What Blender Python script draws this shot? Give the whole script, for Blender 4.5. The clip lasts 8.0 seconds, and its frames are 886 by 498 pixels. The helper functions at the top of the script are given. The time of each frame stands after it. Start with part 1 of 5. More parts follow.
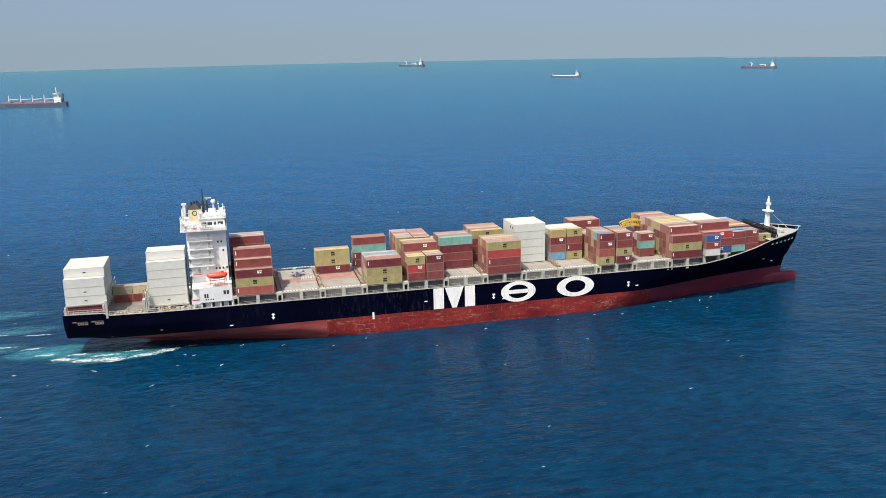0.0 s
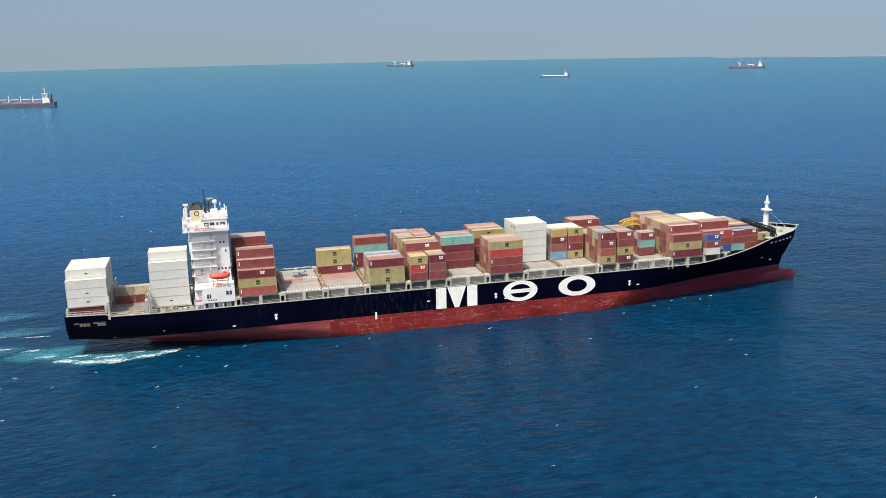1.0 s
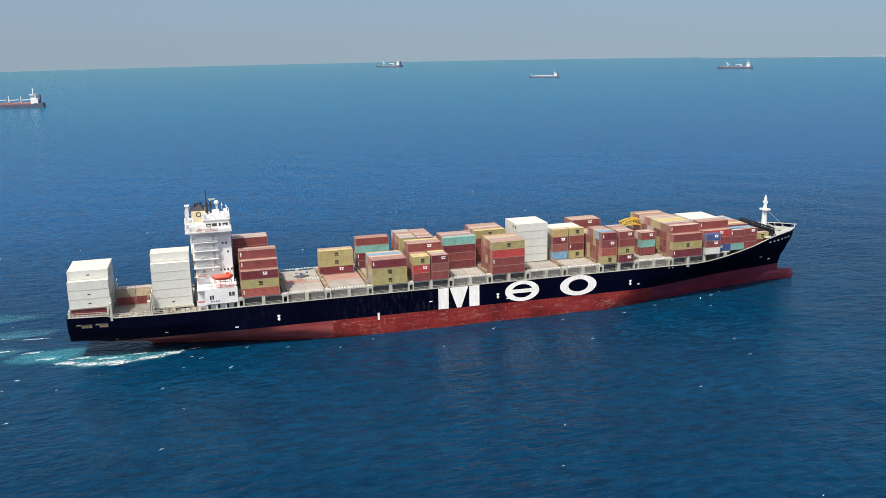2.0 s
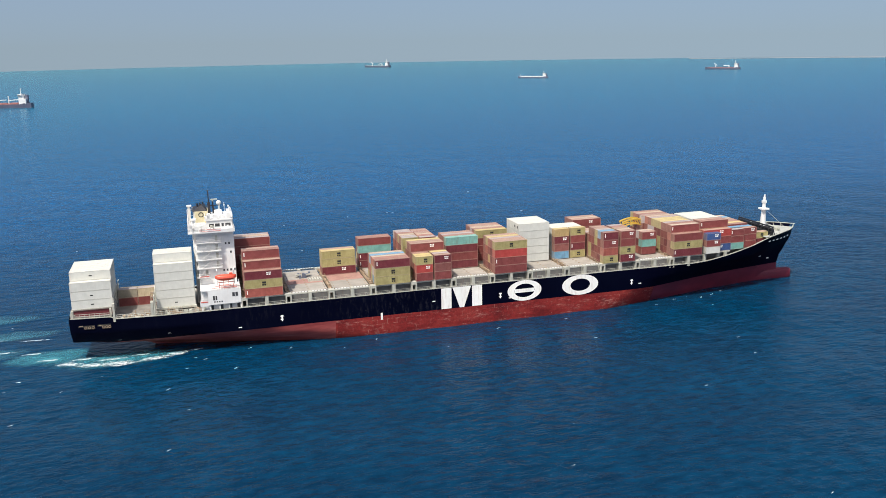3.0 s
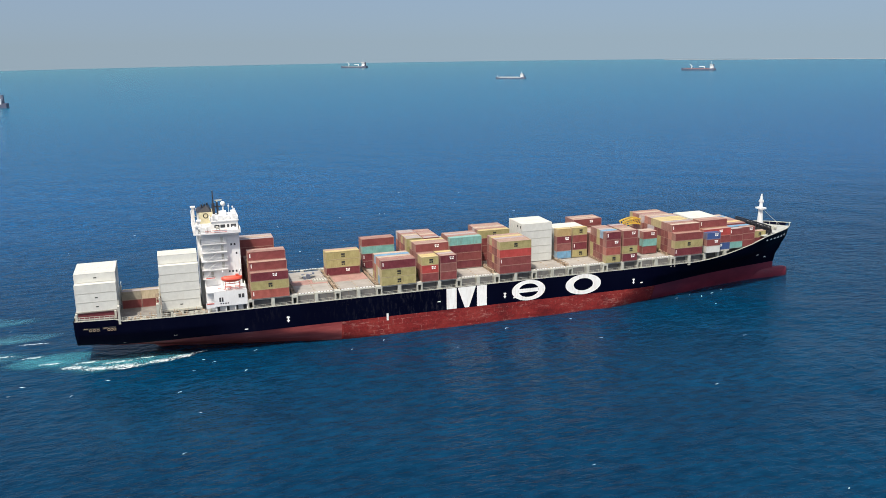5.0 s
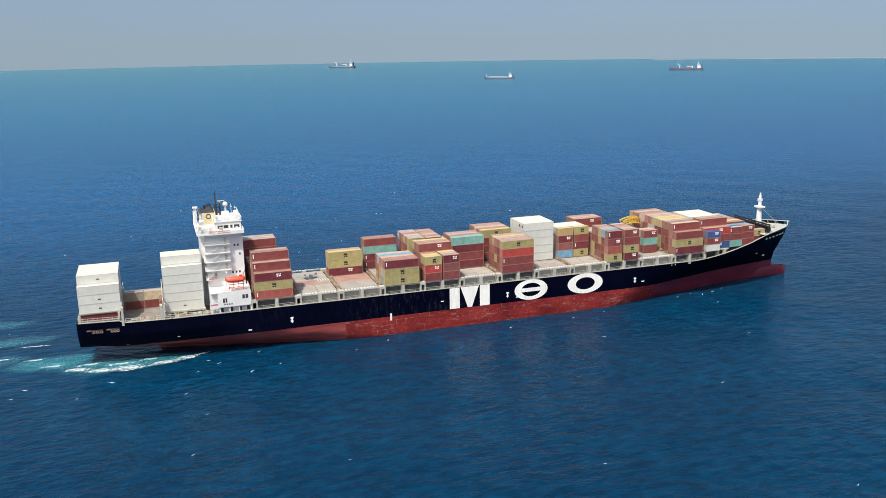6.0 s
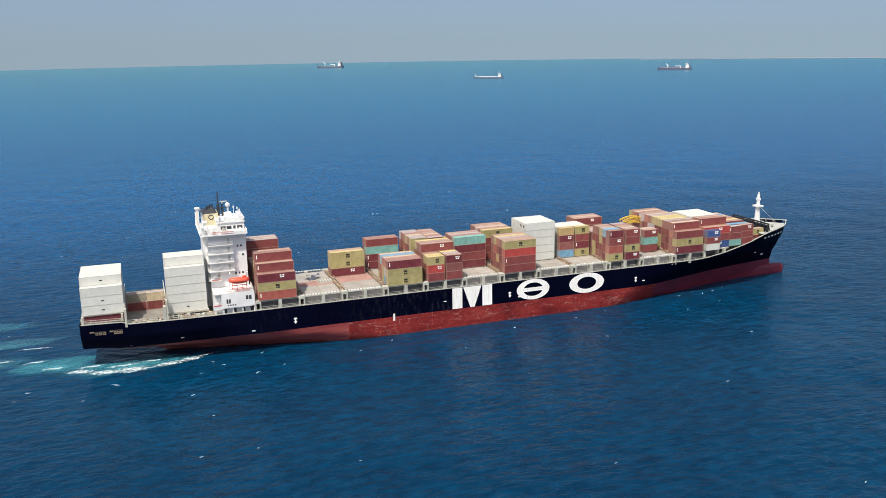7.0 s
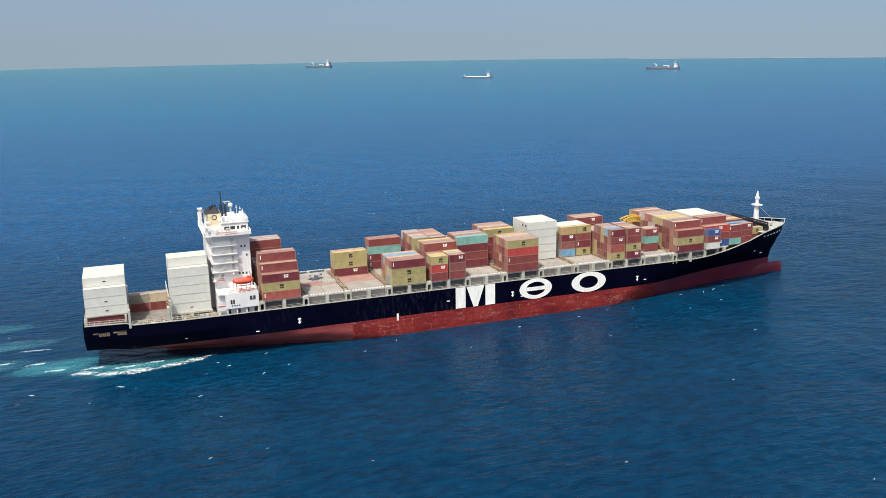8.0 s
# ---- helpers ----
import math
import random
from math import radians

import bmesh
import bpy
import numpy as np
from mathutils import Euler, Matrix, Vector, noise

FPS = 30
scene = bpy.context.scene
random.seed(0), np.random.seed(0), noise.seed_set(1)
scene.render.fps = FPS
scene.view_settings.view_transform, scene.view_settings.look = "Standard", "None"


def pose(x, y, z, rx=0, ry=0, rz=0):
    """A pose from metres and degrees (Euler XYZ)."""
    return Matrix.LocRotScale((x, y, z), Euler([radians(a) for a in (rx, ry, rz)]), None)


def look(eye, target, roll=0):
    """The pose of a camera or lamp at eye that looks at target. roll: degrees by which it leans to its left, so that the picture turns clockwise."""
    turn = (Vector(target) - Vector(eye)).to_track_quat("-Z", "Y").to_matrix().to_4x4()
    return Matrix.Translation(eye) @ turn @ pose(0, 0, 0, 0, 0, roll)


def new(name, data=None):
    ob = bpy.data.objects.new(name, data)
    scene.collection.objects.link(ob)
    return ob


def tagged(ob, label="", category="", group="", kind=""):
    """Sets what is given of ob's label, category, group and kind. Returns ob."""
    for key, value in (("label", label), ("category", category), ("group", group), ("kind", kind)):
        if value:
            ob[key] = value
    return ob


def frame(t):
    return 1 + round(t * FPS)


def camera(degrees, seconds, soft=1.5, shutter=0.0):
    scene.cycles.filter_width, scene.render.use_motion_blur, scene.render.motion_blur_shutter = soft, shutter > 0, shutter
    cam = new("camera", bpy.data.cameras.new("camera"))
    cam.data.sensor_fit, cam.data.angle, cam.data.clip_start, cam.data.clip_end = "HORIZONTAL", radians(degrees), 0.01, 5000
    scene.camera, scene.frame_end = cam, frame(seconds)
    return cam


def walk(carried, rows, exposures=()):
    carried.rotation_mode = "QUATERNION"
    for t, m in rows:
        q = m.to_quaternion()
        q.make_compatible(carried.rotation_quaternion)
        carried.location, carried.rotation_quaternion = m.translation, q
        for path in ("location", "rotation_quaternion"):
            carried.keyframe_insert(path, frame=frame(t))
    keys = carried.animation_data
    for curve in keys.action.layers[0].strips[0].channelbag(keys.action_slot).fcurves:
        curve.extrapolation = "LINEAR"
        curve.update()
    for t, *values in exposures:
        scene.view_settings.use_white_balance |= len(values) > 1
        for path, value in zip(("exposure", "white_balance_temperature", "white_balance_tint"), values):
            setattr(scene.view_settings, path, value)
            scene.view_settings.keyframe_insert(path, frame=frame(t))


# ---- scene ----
cam = camera(54.5, 8.0, soft=0.55)
PATH = [
    (0, (56.689, -295.924, 97.956), (57.15, -294.036, 97.483), -1.1),
    (0.5, (54.415, -295.428, 98.032), (54.889, -293.544, 97.559), -1.1),
    (1, (51.94, -294.932, 97.951), (52.427, -293.051, 97.478), -1.1),
    (1.5, (49.616, -294.45, 98.105), (50.116, -292.572, 97.632), -1.1),
    (3, (42.212, -292.568, 97.955), (42.752, -290.702, 97.483), -1.0),
    (3.5, (39.671, -291.932, 97.937), (40.225, -290.069, 97.465), -1.0),
    (4, (37.296, -291.324, 97.962), (37.863, -289.465, 97.49), -1.0),
    (4.5, (34.828, -290.536, 98.02), (35.409, -288.681, 97.548), -0.9),
    (6, (27.213, -288.086, 98.041), (27.835, -286.245, 97.569), -0.9),
    (6.5, (24.791, -287.306, 98.183), (25.426, -285.47, 97.71), -0.9),
    (7, (22.411, -286.592, 98.269), (23.059, -284.76, 97.796), -0.9),
    (7.5, (19.818, -285.698, 98.308), (20.48, -283.87, 97.834), -0.9),
    (8, (17.429, -284.842, 98.345), (18.103, -283.02, 97.871), -0.9),
]
walk(cam, [(t, look(e, a, r)) for t, e, a, r in PATH])

# ---- light ----
world = bpy.data.worlds.new("sky")
scene.world = world
world.use_nodes = True
wt = world.node_tree
sky = wt.nodes.new("ShaderNodeTexSky")
sky.sky_type = 'NISHITA'
sky.sun_disc = False
SUN = Vector((-5.9, -6.0, 14.5)).normalized()
sky.sun_elevation = math.asin(SUN.z)
sky.sun_rotation = math.atan2(SUN.x, SUN.y)
sky.air_density, sky.dust_density, sky.ozone_density = 1.0, 4.6, 2.05
# the haze layer carries the colour of the low sky down past the horizon
wc = wt.nodes.new("ShaderNodeTexCoord")
wsep, wcomb, wlift = wt.nodes.new("ShaderNodeSeparateXYZ"), wt.nodes.new("ShaderNodeCombineXYZ"), wt.nodes.new("ShaderNodeMath")
wfloor = wt.nodes.new("ShaderNodeMath")
wfloor.operation, wfloor.inputs[1].default_value = 'MAXIMUM', 0.0
wlift.operation = 'MULTIPLY_ADD'
wlift.inputs[1].default_value, wlift.inputs[2].default_value = 0.9, 0.12
wt.links.new(wc.outputs["Generated"], wsep.inputs[0])
wt.links.new(wsep.outputs[2], wfloor.inputs[0])
wt.links.new(wfloor.outputs[0], wlift.inputs[0])
wt.links.new(wsep.outputs[0], wcomb.inputs[0])
wt.links.new(wsep.outputs[1], wcomb.inputs[1])
wt.links.new(wlift.outputs[0], wcomb.inputs[2])
wt.links.new(wcomb.outputs[0], sky.inputs[0])
wt.links.new(sky.outputs[0], wt.nodes["Background"].inputs[0])
wt.nodes["Background"].inputs[1].default_value = 0.138
sun = new("sun", bpy.data.lights.new("sun", 'SUN'))
sun.data.energy, sun.data.angle, sun.data.color = 4.4, radians(0.6), (1.0, 0.95, 0.87)
sun.matrix_world = look(SUN * 400, (0, 0, 0))
scene.view_settings.exposure = 0.2


# ---- materials ----
def ramp(nt, fac, stops):
    n = nt.nodes.new("ShaderNodeValToRGB")
    while len(n.color_ramp.elements) < len(stops):
        n.color_ramp.elements.new(0.5)
    for e, (p, c) in zip(n.color_ramp.elements, stops):
        e.position, e.color = p, (*c, 1) if len(c) == 3 else c
    nt.links.new(fac, n.inputs[0])
    return n.outputs[0]


def noise_of(nt, vec, scale, detail=4, rough=0.6, stretch=None):
    if stretch:
        m = nt.nodes.new("ShaderNodeMapping")
        m.inputs["Scale"].default_value = stretch
        nt.links.new(vec, m.inputs[0])
        vec = m.outputs[0]
    n = nt.nodes.new("ShaderNodeTexNoise")
    n.inputs["Scale"].default_value, n.inputs["Detail"].default_value, n.inputs["Roughness"].default_value = scale, detail, rough
    nt.links.new(vec, n.inputs["Vector"])
    return n.outputs[0]


def mixed(nt, fac, a, b, kind='MIX'):
    n = nt.nodes.new("ShaderNodeMix")
    n.data_type, n.blend_type = 'RGBA', kind
    for i, v in ((0, fac), (6, a), (7, b)):
        if isinstance(v, bpy.types.NodeSocket):
            nt.links.new(v, n.inputs[i])
        else:
            n.inputs[i].default_value = v if i == 0 else (*v, 1)
    return n.outputs[2]


def start(name, rough, metal=0.0):
    m = bpy.data.materials.new(name)
    m.use_nodes = True
    nt = m.node_tree
    b = nt.nodes["Principled BSDF"]
    b.inputs["Roughness"].default_value, b.inputs["Metallic"].default_value = rough, metal
    c = nt.nodes.new("ShaderNodeTexCoord")
    return m, nt, b, c.outputs["Object"]


def paint(name, colour, rough=0.5, dirt=(0.12, 0.08, 0.06), amount=0.5, scale=0.6, streak=True, vary=0.12, bump=0.02, metal=0.0):
    """Weathered paint: large blotches, fine grain, runs of dirt down the sides, and a tone that differs from piece to piece."""
    m, nt, b, co = start(name, rough, metal)
    info = nt.nodes.new("ShaderNodeObjectInfo")
    off = nt.nodes.new("ShaderNodeVectorMath")
    off.operation = 'MULTIPLY_ADD'
    comb = nt.nodes.new("ShaderNodeCombineXYZ")
    for i in range(3):
        nt.links.new(info.outputs["Random"], comb.inputs[i])
    nt.links.new(comb.outputs[0], off.inputs[0])
    off.inputs[1].default_value = (37, 71, 53)
    nt.links.new(co, off.inputs[2])
    v = off.outputs[0]
    light = tuple(min(1, c * (1 + vary) + 0.015) for c in colour)
    dark = tuple(c * (1 - vary) for c in colour)
    big = ramp(nt, noise_of(nt, v, scale, 3), [(0.3, dark), (0.7, light)])
    tone = ramp(nt, info.outputs["Random"], [(0, (1 - vary,) * 3), (1, (1, 1, 1))])
    col = mixed(nt, 1.0, big, tone, 'MULTIPLY')
    runs = noise_of(nt, v, 1.0, 5, 0.7, (2.2, 2.2, 0.25) if streak else (1.3, 1.3, 1.3))
    mask = ramp(nt, runs, [(0.52, (0, 0, 0)), (0.8, (amount,) * 3)])
    col = mixed(nt, mask, col, dirt)
    nt.links.new(col, b.inputs["Base Color"])
    bp = nt.nodes.new("ShaderNodeBump")
    bp.inputs["Strength"].default_value, bp.inputs["Distance"].default_value = 0.5, bump
    nt.links.new(noise_of(nt, v, 6, 5), bp.inputs["Height"])
    nt.links.new(bp.outputs[0], b.inputs["Normal"])
    return m


RUST = (0.16, 0.06, 0.03)
BOX = {
    "red": ((0.195, 0.042, 0.039), "rust-red"), "maroon": ((0.135, 0.018, 0.026), "dark maroon"), "orange": ((0.33, 0.085, 0.062), "faded orange-red"),
    "bright": ((0.40, 0.048, 0.040), "bright red"), "brown": ((0.21, 0.070, 0.060), "brownish red"), "ochre": ((0.345, 0.30, 0.125), "ochre yellow"),
    "tan": ((0.42, 0.30, 0.13), "tan yellow"), "teal": ((0.17, 0.38, 0.33), "pale teal"), "blue": ((0.03, 0.07, 0.20), "dark blue"),
    "sky": ((0.13, 0.29, 0.42), "light blue"), "white": ((0.56, 0.565, 0.515), "white"), "grey": ((0.42, 0.38, 0.38), "dull grey"), "taupe": ((0.27, 0.24, 0.18), "grey-brown"), "beige": ((0.47, 0.39, 0.26), "beige"),
}
BOXMAT = {k: paint("container_" + k, c, 0.5, RUST if k != "white" else (0.45, 0.40, 0.32), 0.55 if k != "white" else 0.3, vary=0.14 if k != "white" else 0.05)
          for k, (c, _) in BOX.items()}
FRAMEMAT = {k: paint("frame_" + k, tuple(0.62 * v * 1.15 + 0.38 * e for v, e in zip(c, (0.36, 0.27, 0.20))) if k != "white" else (0.53, 0.53, 0.48), 0.55, (0.40, 0.33, 0.25), 0.5, 0.8) for k, (c, _) in BOX.items()}
ROOFMAT = [paint("roof_faded_red", (0.275, 0.15, 0.115), 0.7, (0.3825, 0.306, 0.238), 0.7, 0.5, False), paint("roof_dusty_beige", (0.425, 0.34, 0.255), 0.75, (0.255, 0.136, 0.085), 0.7, 0.5, False),
           paint("roof_lilac_grey", (0.33, 0.29, 0.28), 0.7, (0.3825, 0.34, 0.289), 0.6, 0.5, False), paint("roof_rose", (0.33, 0.215, 0.165), 0.7, (0.425, 0.357, 0.289), 0.6, 0.5, False)]
ROOFWHITE = paint("roof_white", (0.54, 0.53, 0.465), 0.55, (0.5, 0.45, 0.36), 0.35, 0.5, False, 0.05)
ROOFOCHRE = paint("roof_ochre", (0.47, 0.37, 0.16), 0.65, (0.5, 0.42, 0.32), 0.6, 0.5, False)
WHITE = paint("white_marine_paint", (0.69, 0.69, 0.67), 0.45, (0.42, 0.30, 0.20), 0.35, 0.3, True, 0.05)
PALE = paint("pale_grey_steel", (0.44, 0.44, 0.375), 0.55, (0.26, 0.15, 0.07), 0.75, 0.4, True, 0.12)
HATCH = paint("hatch_cover_grey", (0.315, 0.29, 0.25), 0.7, (0.22, 0.17, 0.13), 0.5, 0.25, False, 0.14)
HATCHRED = paint("hatch_primer_red", (0.33, 0.18, 0.145), 0.7, (0.45, 0.38, 0.32), 0.55, 0.3, False, 0.15)
DECKGREY = paint("weathered_deck", (0.22, 0.205, 0.18), 0.8, (0.20, 0.10, 0.06), 0.6, 0.3, False, 0.2)
# shadow behind the side pillars is put into this darker grey
COAMING = paint("coaming_shade_grey", (0.15, 0.15, 0.145), 0.6, RUST, 0.5, 0.5)
DARK = paint("dark_glass_and_shade", (0.03, 0.032, 0.036), 0.6, (0.10, 0.07, 0.05), 0.4, 0.5)
BLACK = paint("black_steel", (0.016, 0.017, 0.022), 0.45, (0.06, 0.05, 0.05), 0.3, 0.5)
MARK = paint("mark_white", (0.84, 0.84, 0.79), 0.5, (0.40, 0.24, 0.14), 0.6, 0.35, True, 0.05)
MARKSHADE = paint("mark_and_shade_dark", (0.015, 0.014, 0.013), 0.5, (0.1, 0.08, 0.06), 0.2)
ORANGE = paint("lifeboat_orange", (0.62, 0.075, 0.035), 0.4, (0.5, 0.2, 0.1), 0.3, 0.6)
REDRAIL = paint("red_rail", (0.55, 0.10, 0.07), 0.5, (0.6, 0.4, 0.35), 0.4)
YELLOW = paint("crane_yellow", (0.62, 0.40, 0.05), 0.45, RUST, 0.4)
CREAM = paint("funnel_cream", (0.60, 0.53, 0.33), 0.45, (0.3, 0.22, 0.14), 0.3)
RUSTY = paint("rusty_walkway", (0.36, 0.27, 0.18), 0.7, (0.22, 0.10, 0.05), 0.7, 0.6, False, 0.2)
FARHULL = paint("far_hull", (0.10, 0.11, 0.16), 0.5, (0.2, 0.12, 0.1), 0.3, 0.05)
FARRED = paint("far_red_deck", (0.30, 0.12, 0.10), 0.6, (0.3, 0.2, 0.15), 0.3, 0.05)
FARGREEN = paint("far_green_deck", (0.30, 0.36, 0.33), 0.6, (0.4, 0.35, 0.3), 0.3, 0.05)
# distance haze is put into the coast's grey-blue colour
HAZECOAST = paint("far_coast_haze_grey", (0.155, 0.18, 0.20), 0.9, (0.19, 0.20, 0.21), 0.5, 0.01, False)


def hull_black():
    """Black topside paint with pale vertical scuffs and chalky patches in some stretches."""
    m, nt, b, co = start("hull_black_paint", 0.5)
    b.inputs["Specular IOR Level"].default_value = 0.02
    base = ramp(nt, noise_of(nt, co, 0.05, 3), [(0.3, (0.0007, 0.0012, 0.0070)), (0.7, (0.0018, 0.0026, 0.0105))])
    gate = ramp(nt, noise_of(nt, co, 0.028, 3), [(0.50, (0, 0, 0)), (0.66, (1, 1, 1))])
    runs = ramp(nt, noise_of(nt, co, 1.0, 6, 0.75, (0.9, 1, 0.22)), [(0.52, (0, 0, 0)), (0.70, (0.9, 0.9, 0.9))])
    specks = ramp(nt, noise_of(nt, co, 1.1, 5, 0.8, (0.7, 1, 1.2)), [(0.66, (0, 0, 0)), (0.72, (0.8, 0.8, 0.8))])
    sx, along = nt.nodes.new("ShaderNodeSeparateXYZ"), nt.nodes.new("ShaderNodeMath")
    along.operation, along.inputs[1].default_value = 'DIVIDE', 280.0
    nt.links.new(co, sx.inputs[0])
    nt.links.new(sx.outputs[0], along.inputs[0])
    fenders = ramp(nt, along.outputs[0], [(0.18, (0.1, 0.1, 0.1)), (0.29, (1, 1, 1)), (0.52, (1, 1, 1)), (0.62, (0.25, 0.25, 0.25))])
    gate = mixed(nt, 1.0, gate, fenders, 'MULTIPLY')
    worn = mixed(nt, 1.0, gate, runs, 'MULTIPLY')
    col = mixed(nt, worn, base, (0.030, 0.030, 0.042))
    both = mixed(nt, 1.0, gate, specks, 'MULTIPLY')
    nt.links.new(mixed(nt, both, col, (0.20, 0.17, 0.17)), b.inputs["Base Color"])
    return m


def red_bottom():
    """Antifouling: brick red with patches of older coats, plate seams rubbed pale, scrapes and rust."""
    m, nt, b, co = start("hull_red_antifouling", 0.6)
    b.inputs["Specular IOR Level"].default_value = 0.25
    big = ramp(nt, noise_of(nt, co, 0.10, 5, 0.65, (1, 1, 2.5)), [(0.30, (0.120, 0.011, 0.012)), (0.50, (0.225, 0.020, 0.019)), (0.70, (0.30, 0.040, 0.032))])
    fine = ramp(nt, noise_of(nt, co, 1.6, 6, 0.8, (0.8, 1, 0.8)), [(0.40, (0.62, 0.62, 0.62)), (0.62, (1, 1, 1))])
    col = mixed(nt, 1.0, big, fine, 'MULTIPLY')
    scr = ramp(nt, noise_of(nt, co, 0.40, 6, 0.8, (0.45, 1, 1.5)), [(0.56, (0, 0, 0)), (0.66, (0.8, 0.8, 0.8))])
    col = mixed(nt, scr, col, (0.33, 0.16, 0.135))
    brick = nt.nodes.new("ShaderNodeTexBrick")
    mp = nt.nodes.new("ShaderNodeMapping")
    mp.inputs["Rotation"].default_value = (radians(90), 0, 0)
    wob = nt.nodes.new("ShaderNodeVectorMath")
    wob.operation = 'ADD'
    nt.links.new(co, mp.inputs[0])
    nz = nt.nodes.new("ShaderNodeTexNoise")
    nz.inputs["Scale"].default_value = 0.8
    nt.links.new(co, nz.inputs["Vector"])
    nt.links.new(mp.outputs[0], wob.inputs[0])
    sm = nt.nodes.new("ShaderNodeVectorMath")
    sm.operation, sm.inputs[1].default_value = 'MULTIPLY', (0.35, 0.35, 0.35)
    nt.links.new(nz.outputs["Color"], sm.inputs[0])
    nt.links.new(sm.outputs[0], wob.inputs[1])
    nt.links.new(wob.outputs[0], brick.inputs["Vector"])
    brick.inputs["Scale"].default_value = 0.5
    brick.inputs["Brick Width"].default_value, brick.inputs["Row Height"].default_value, brick.inputs["Mortar Size"].default_value = 1.7, 0.8, 0.06
    for i, c in ((1, (0, 0, 0, 1)), (2, (0, 0, 0, 1)), (3, (1, 1, 1, 1))):
        brick.inputs[i].default_value = c
    cluster = ramp(nt, noise_of(nt, co, 0.09, 5, 0.75, (1, 1, 1.6)), [(0.46, (0, 0, 0)), (0.58, (1, 1, 1))])
    broken = ramp(nt, noise_of(nt, co, 0.7, 5, 0.8), [(0.50, (0, 0, 0)), (0.58, (0.6, 0.6, 0.6))])
    gate = mixed(nt, 1.0, cluster, broken, 'MULTIPLY')
    lines = mixed(nt, 1.0, brick.outputs[0], gate, 'MULTIPLY')
    col = mixed(nt, lines, col, (0.40, 0.22, 0.18))
    nt.links.new(col, b.inputs["Base Color"])
    return m


def maroon_bottom():
    m, nt, b, co = start("hull_maroon_antifouling", 0.55)
    big = ramp(nt, noise_of(nt, co, 0.12, 4, 0.6, (1, 1, 2)), [(0.3, (0.085, 0.007, 0.020)), (0.7, (0.150, 0.014, 0.030))])
    scr = ramp(nt, noise_of(nt, co, 0.7, 6, 0.75, (0.5, 1, 1.6)), [(0.62, (0, 0, 0)), (0.75, (0.4, 0.4, 0.4))])
    nt.links.new(mixed(nt, scr, big, (0.30, 0.13, 0.11)), b.inputs["Base Color"])
    return m


def rose_bottom():
    m, nt, b, co = start("hull_rose_antifouling", 0.6)
    big = ramp(nt, noise_of(nt, co, 0.14, 5, 0.65, (0.5, 1, 3)), [(0.3, (0.17, 0.022, 0.023)), (0.55, (0.29, 0.062, 0.055)), (0.75, (0.44, 0.18, 0.155))])
    nt.links.new(big, b.inputs["Base Color"])
    return m


def sea_water():
    m, nt, b, co = start("sea_water", 0.24)
    b.inputs["IOR"].default_value = 1.333
    b.inputs["Specular IOR Level"].default_value = 0.25
    patch = noise_of(nt, co, 0.006, 4, 0.6, (1, 2.2, 1))
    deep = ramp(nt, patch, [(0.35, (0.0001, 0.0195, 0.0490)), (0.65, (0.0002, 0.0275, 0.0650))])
    # distance haze and sky reflection put into the base colour, paler teal along +y
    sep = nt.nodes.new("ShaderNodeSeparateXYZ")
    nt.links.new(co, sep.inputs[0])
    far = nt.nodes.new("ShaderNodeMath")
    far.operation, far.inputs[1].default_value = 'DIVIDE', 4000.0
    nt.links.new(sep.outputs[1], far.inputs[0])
    haze_tint = ramp(nt, far.outputs[0], [(0.015, (0.0003, 0.0365, 0.100)), (0.08, (0.0008, 0.058, 0.152)), (0.28, (0.005, 0.094, 0.176)), (0.90, (0.036, 0.146, 0.178))])
    haze_share = ramp(nt, far.outputs[0], [(0.0, (0, 0, 0)), (0.05, (1, 1, 1))])
    col = mixed(nt, haze_share, deep, haze_tint)
    # light and dark of the wave slopes, painted into the body colour as noise
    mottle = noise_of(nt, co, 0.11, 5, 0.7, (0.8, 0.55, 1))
    wave_shade = ramp(nt, mottle, [(0.34, (0.88, 0.90, 0.91)), (0.66, (1.12, 1.10, 1.09))])
    fine_wave_shade = ramp(nt, noise_of(nt, co, 0.30, 4, 0.65, (0.6, 1.3, 1)), [(0.36, (0.66, 0.70, 0.73)), (0.64, (1.30, 1.26, 1.23))])
    for tone in (wave_shade, fine_wave_shade):
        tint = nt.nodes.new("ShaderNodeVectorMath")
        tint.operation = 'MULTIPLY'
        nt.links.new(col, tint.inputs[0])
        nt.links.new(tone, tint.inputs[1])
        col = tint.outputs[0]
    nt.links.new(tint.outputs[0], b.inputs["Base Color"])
    heights = []
    for s, st, k in ((0.045, (1.0, 1.4, 1), 1.1), (0.17, (0.75, 1.35, 1), 0.75), (0.42, (0.8, 1.3, 1), 0.34), (1.1, (1.0, 1, 1), 0.09)):
        mu = nt.nodes.new("ShaderNodeMath")
        mu.operation = 'MULTIPLY'
        mu.inputs[1].default_value = k
        nt.links.new(noise_of(nt, co, s, 3, 0.55, st), mu.inputs[0])
        heights.append(mu.outputs[0])
    tot = heights[0]
    for h in heights[1:]:
        ad = nt.nodes.new("ShaderNodeMath")
        nt.links.new(tot, ad.inputs[0])
        nt.links.new(h, ad.inputs[1])
        tot = ad.outputs[0]
    bp = nt.nodes.new("ShaderNodeBump")
    bp.inputs["Strength"].default_value, bp.inputs["Distance"].default_value = 1.0, 1.0
    nt.links.new(tot, bp.inputs["Height"])
    nt.links.new(bp.outputs[0], b.inputs["Normal"])
    return m


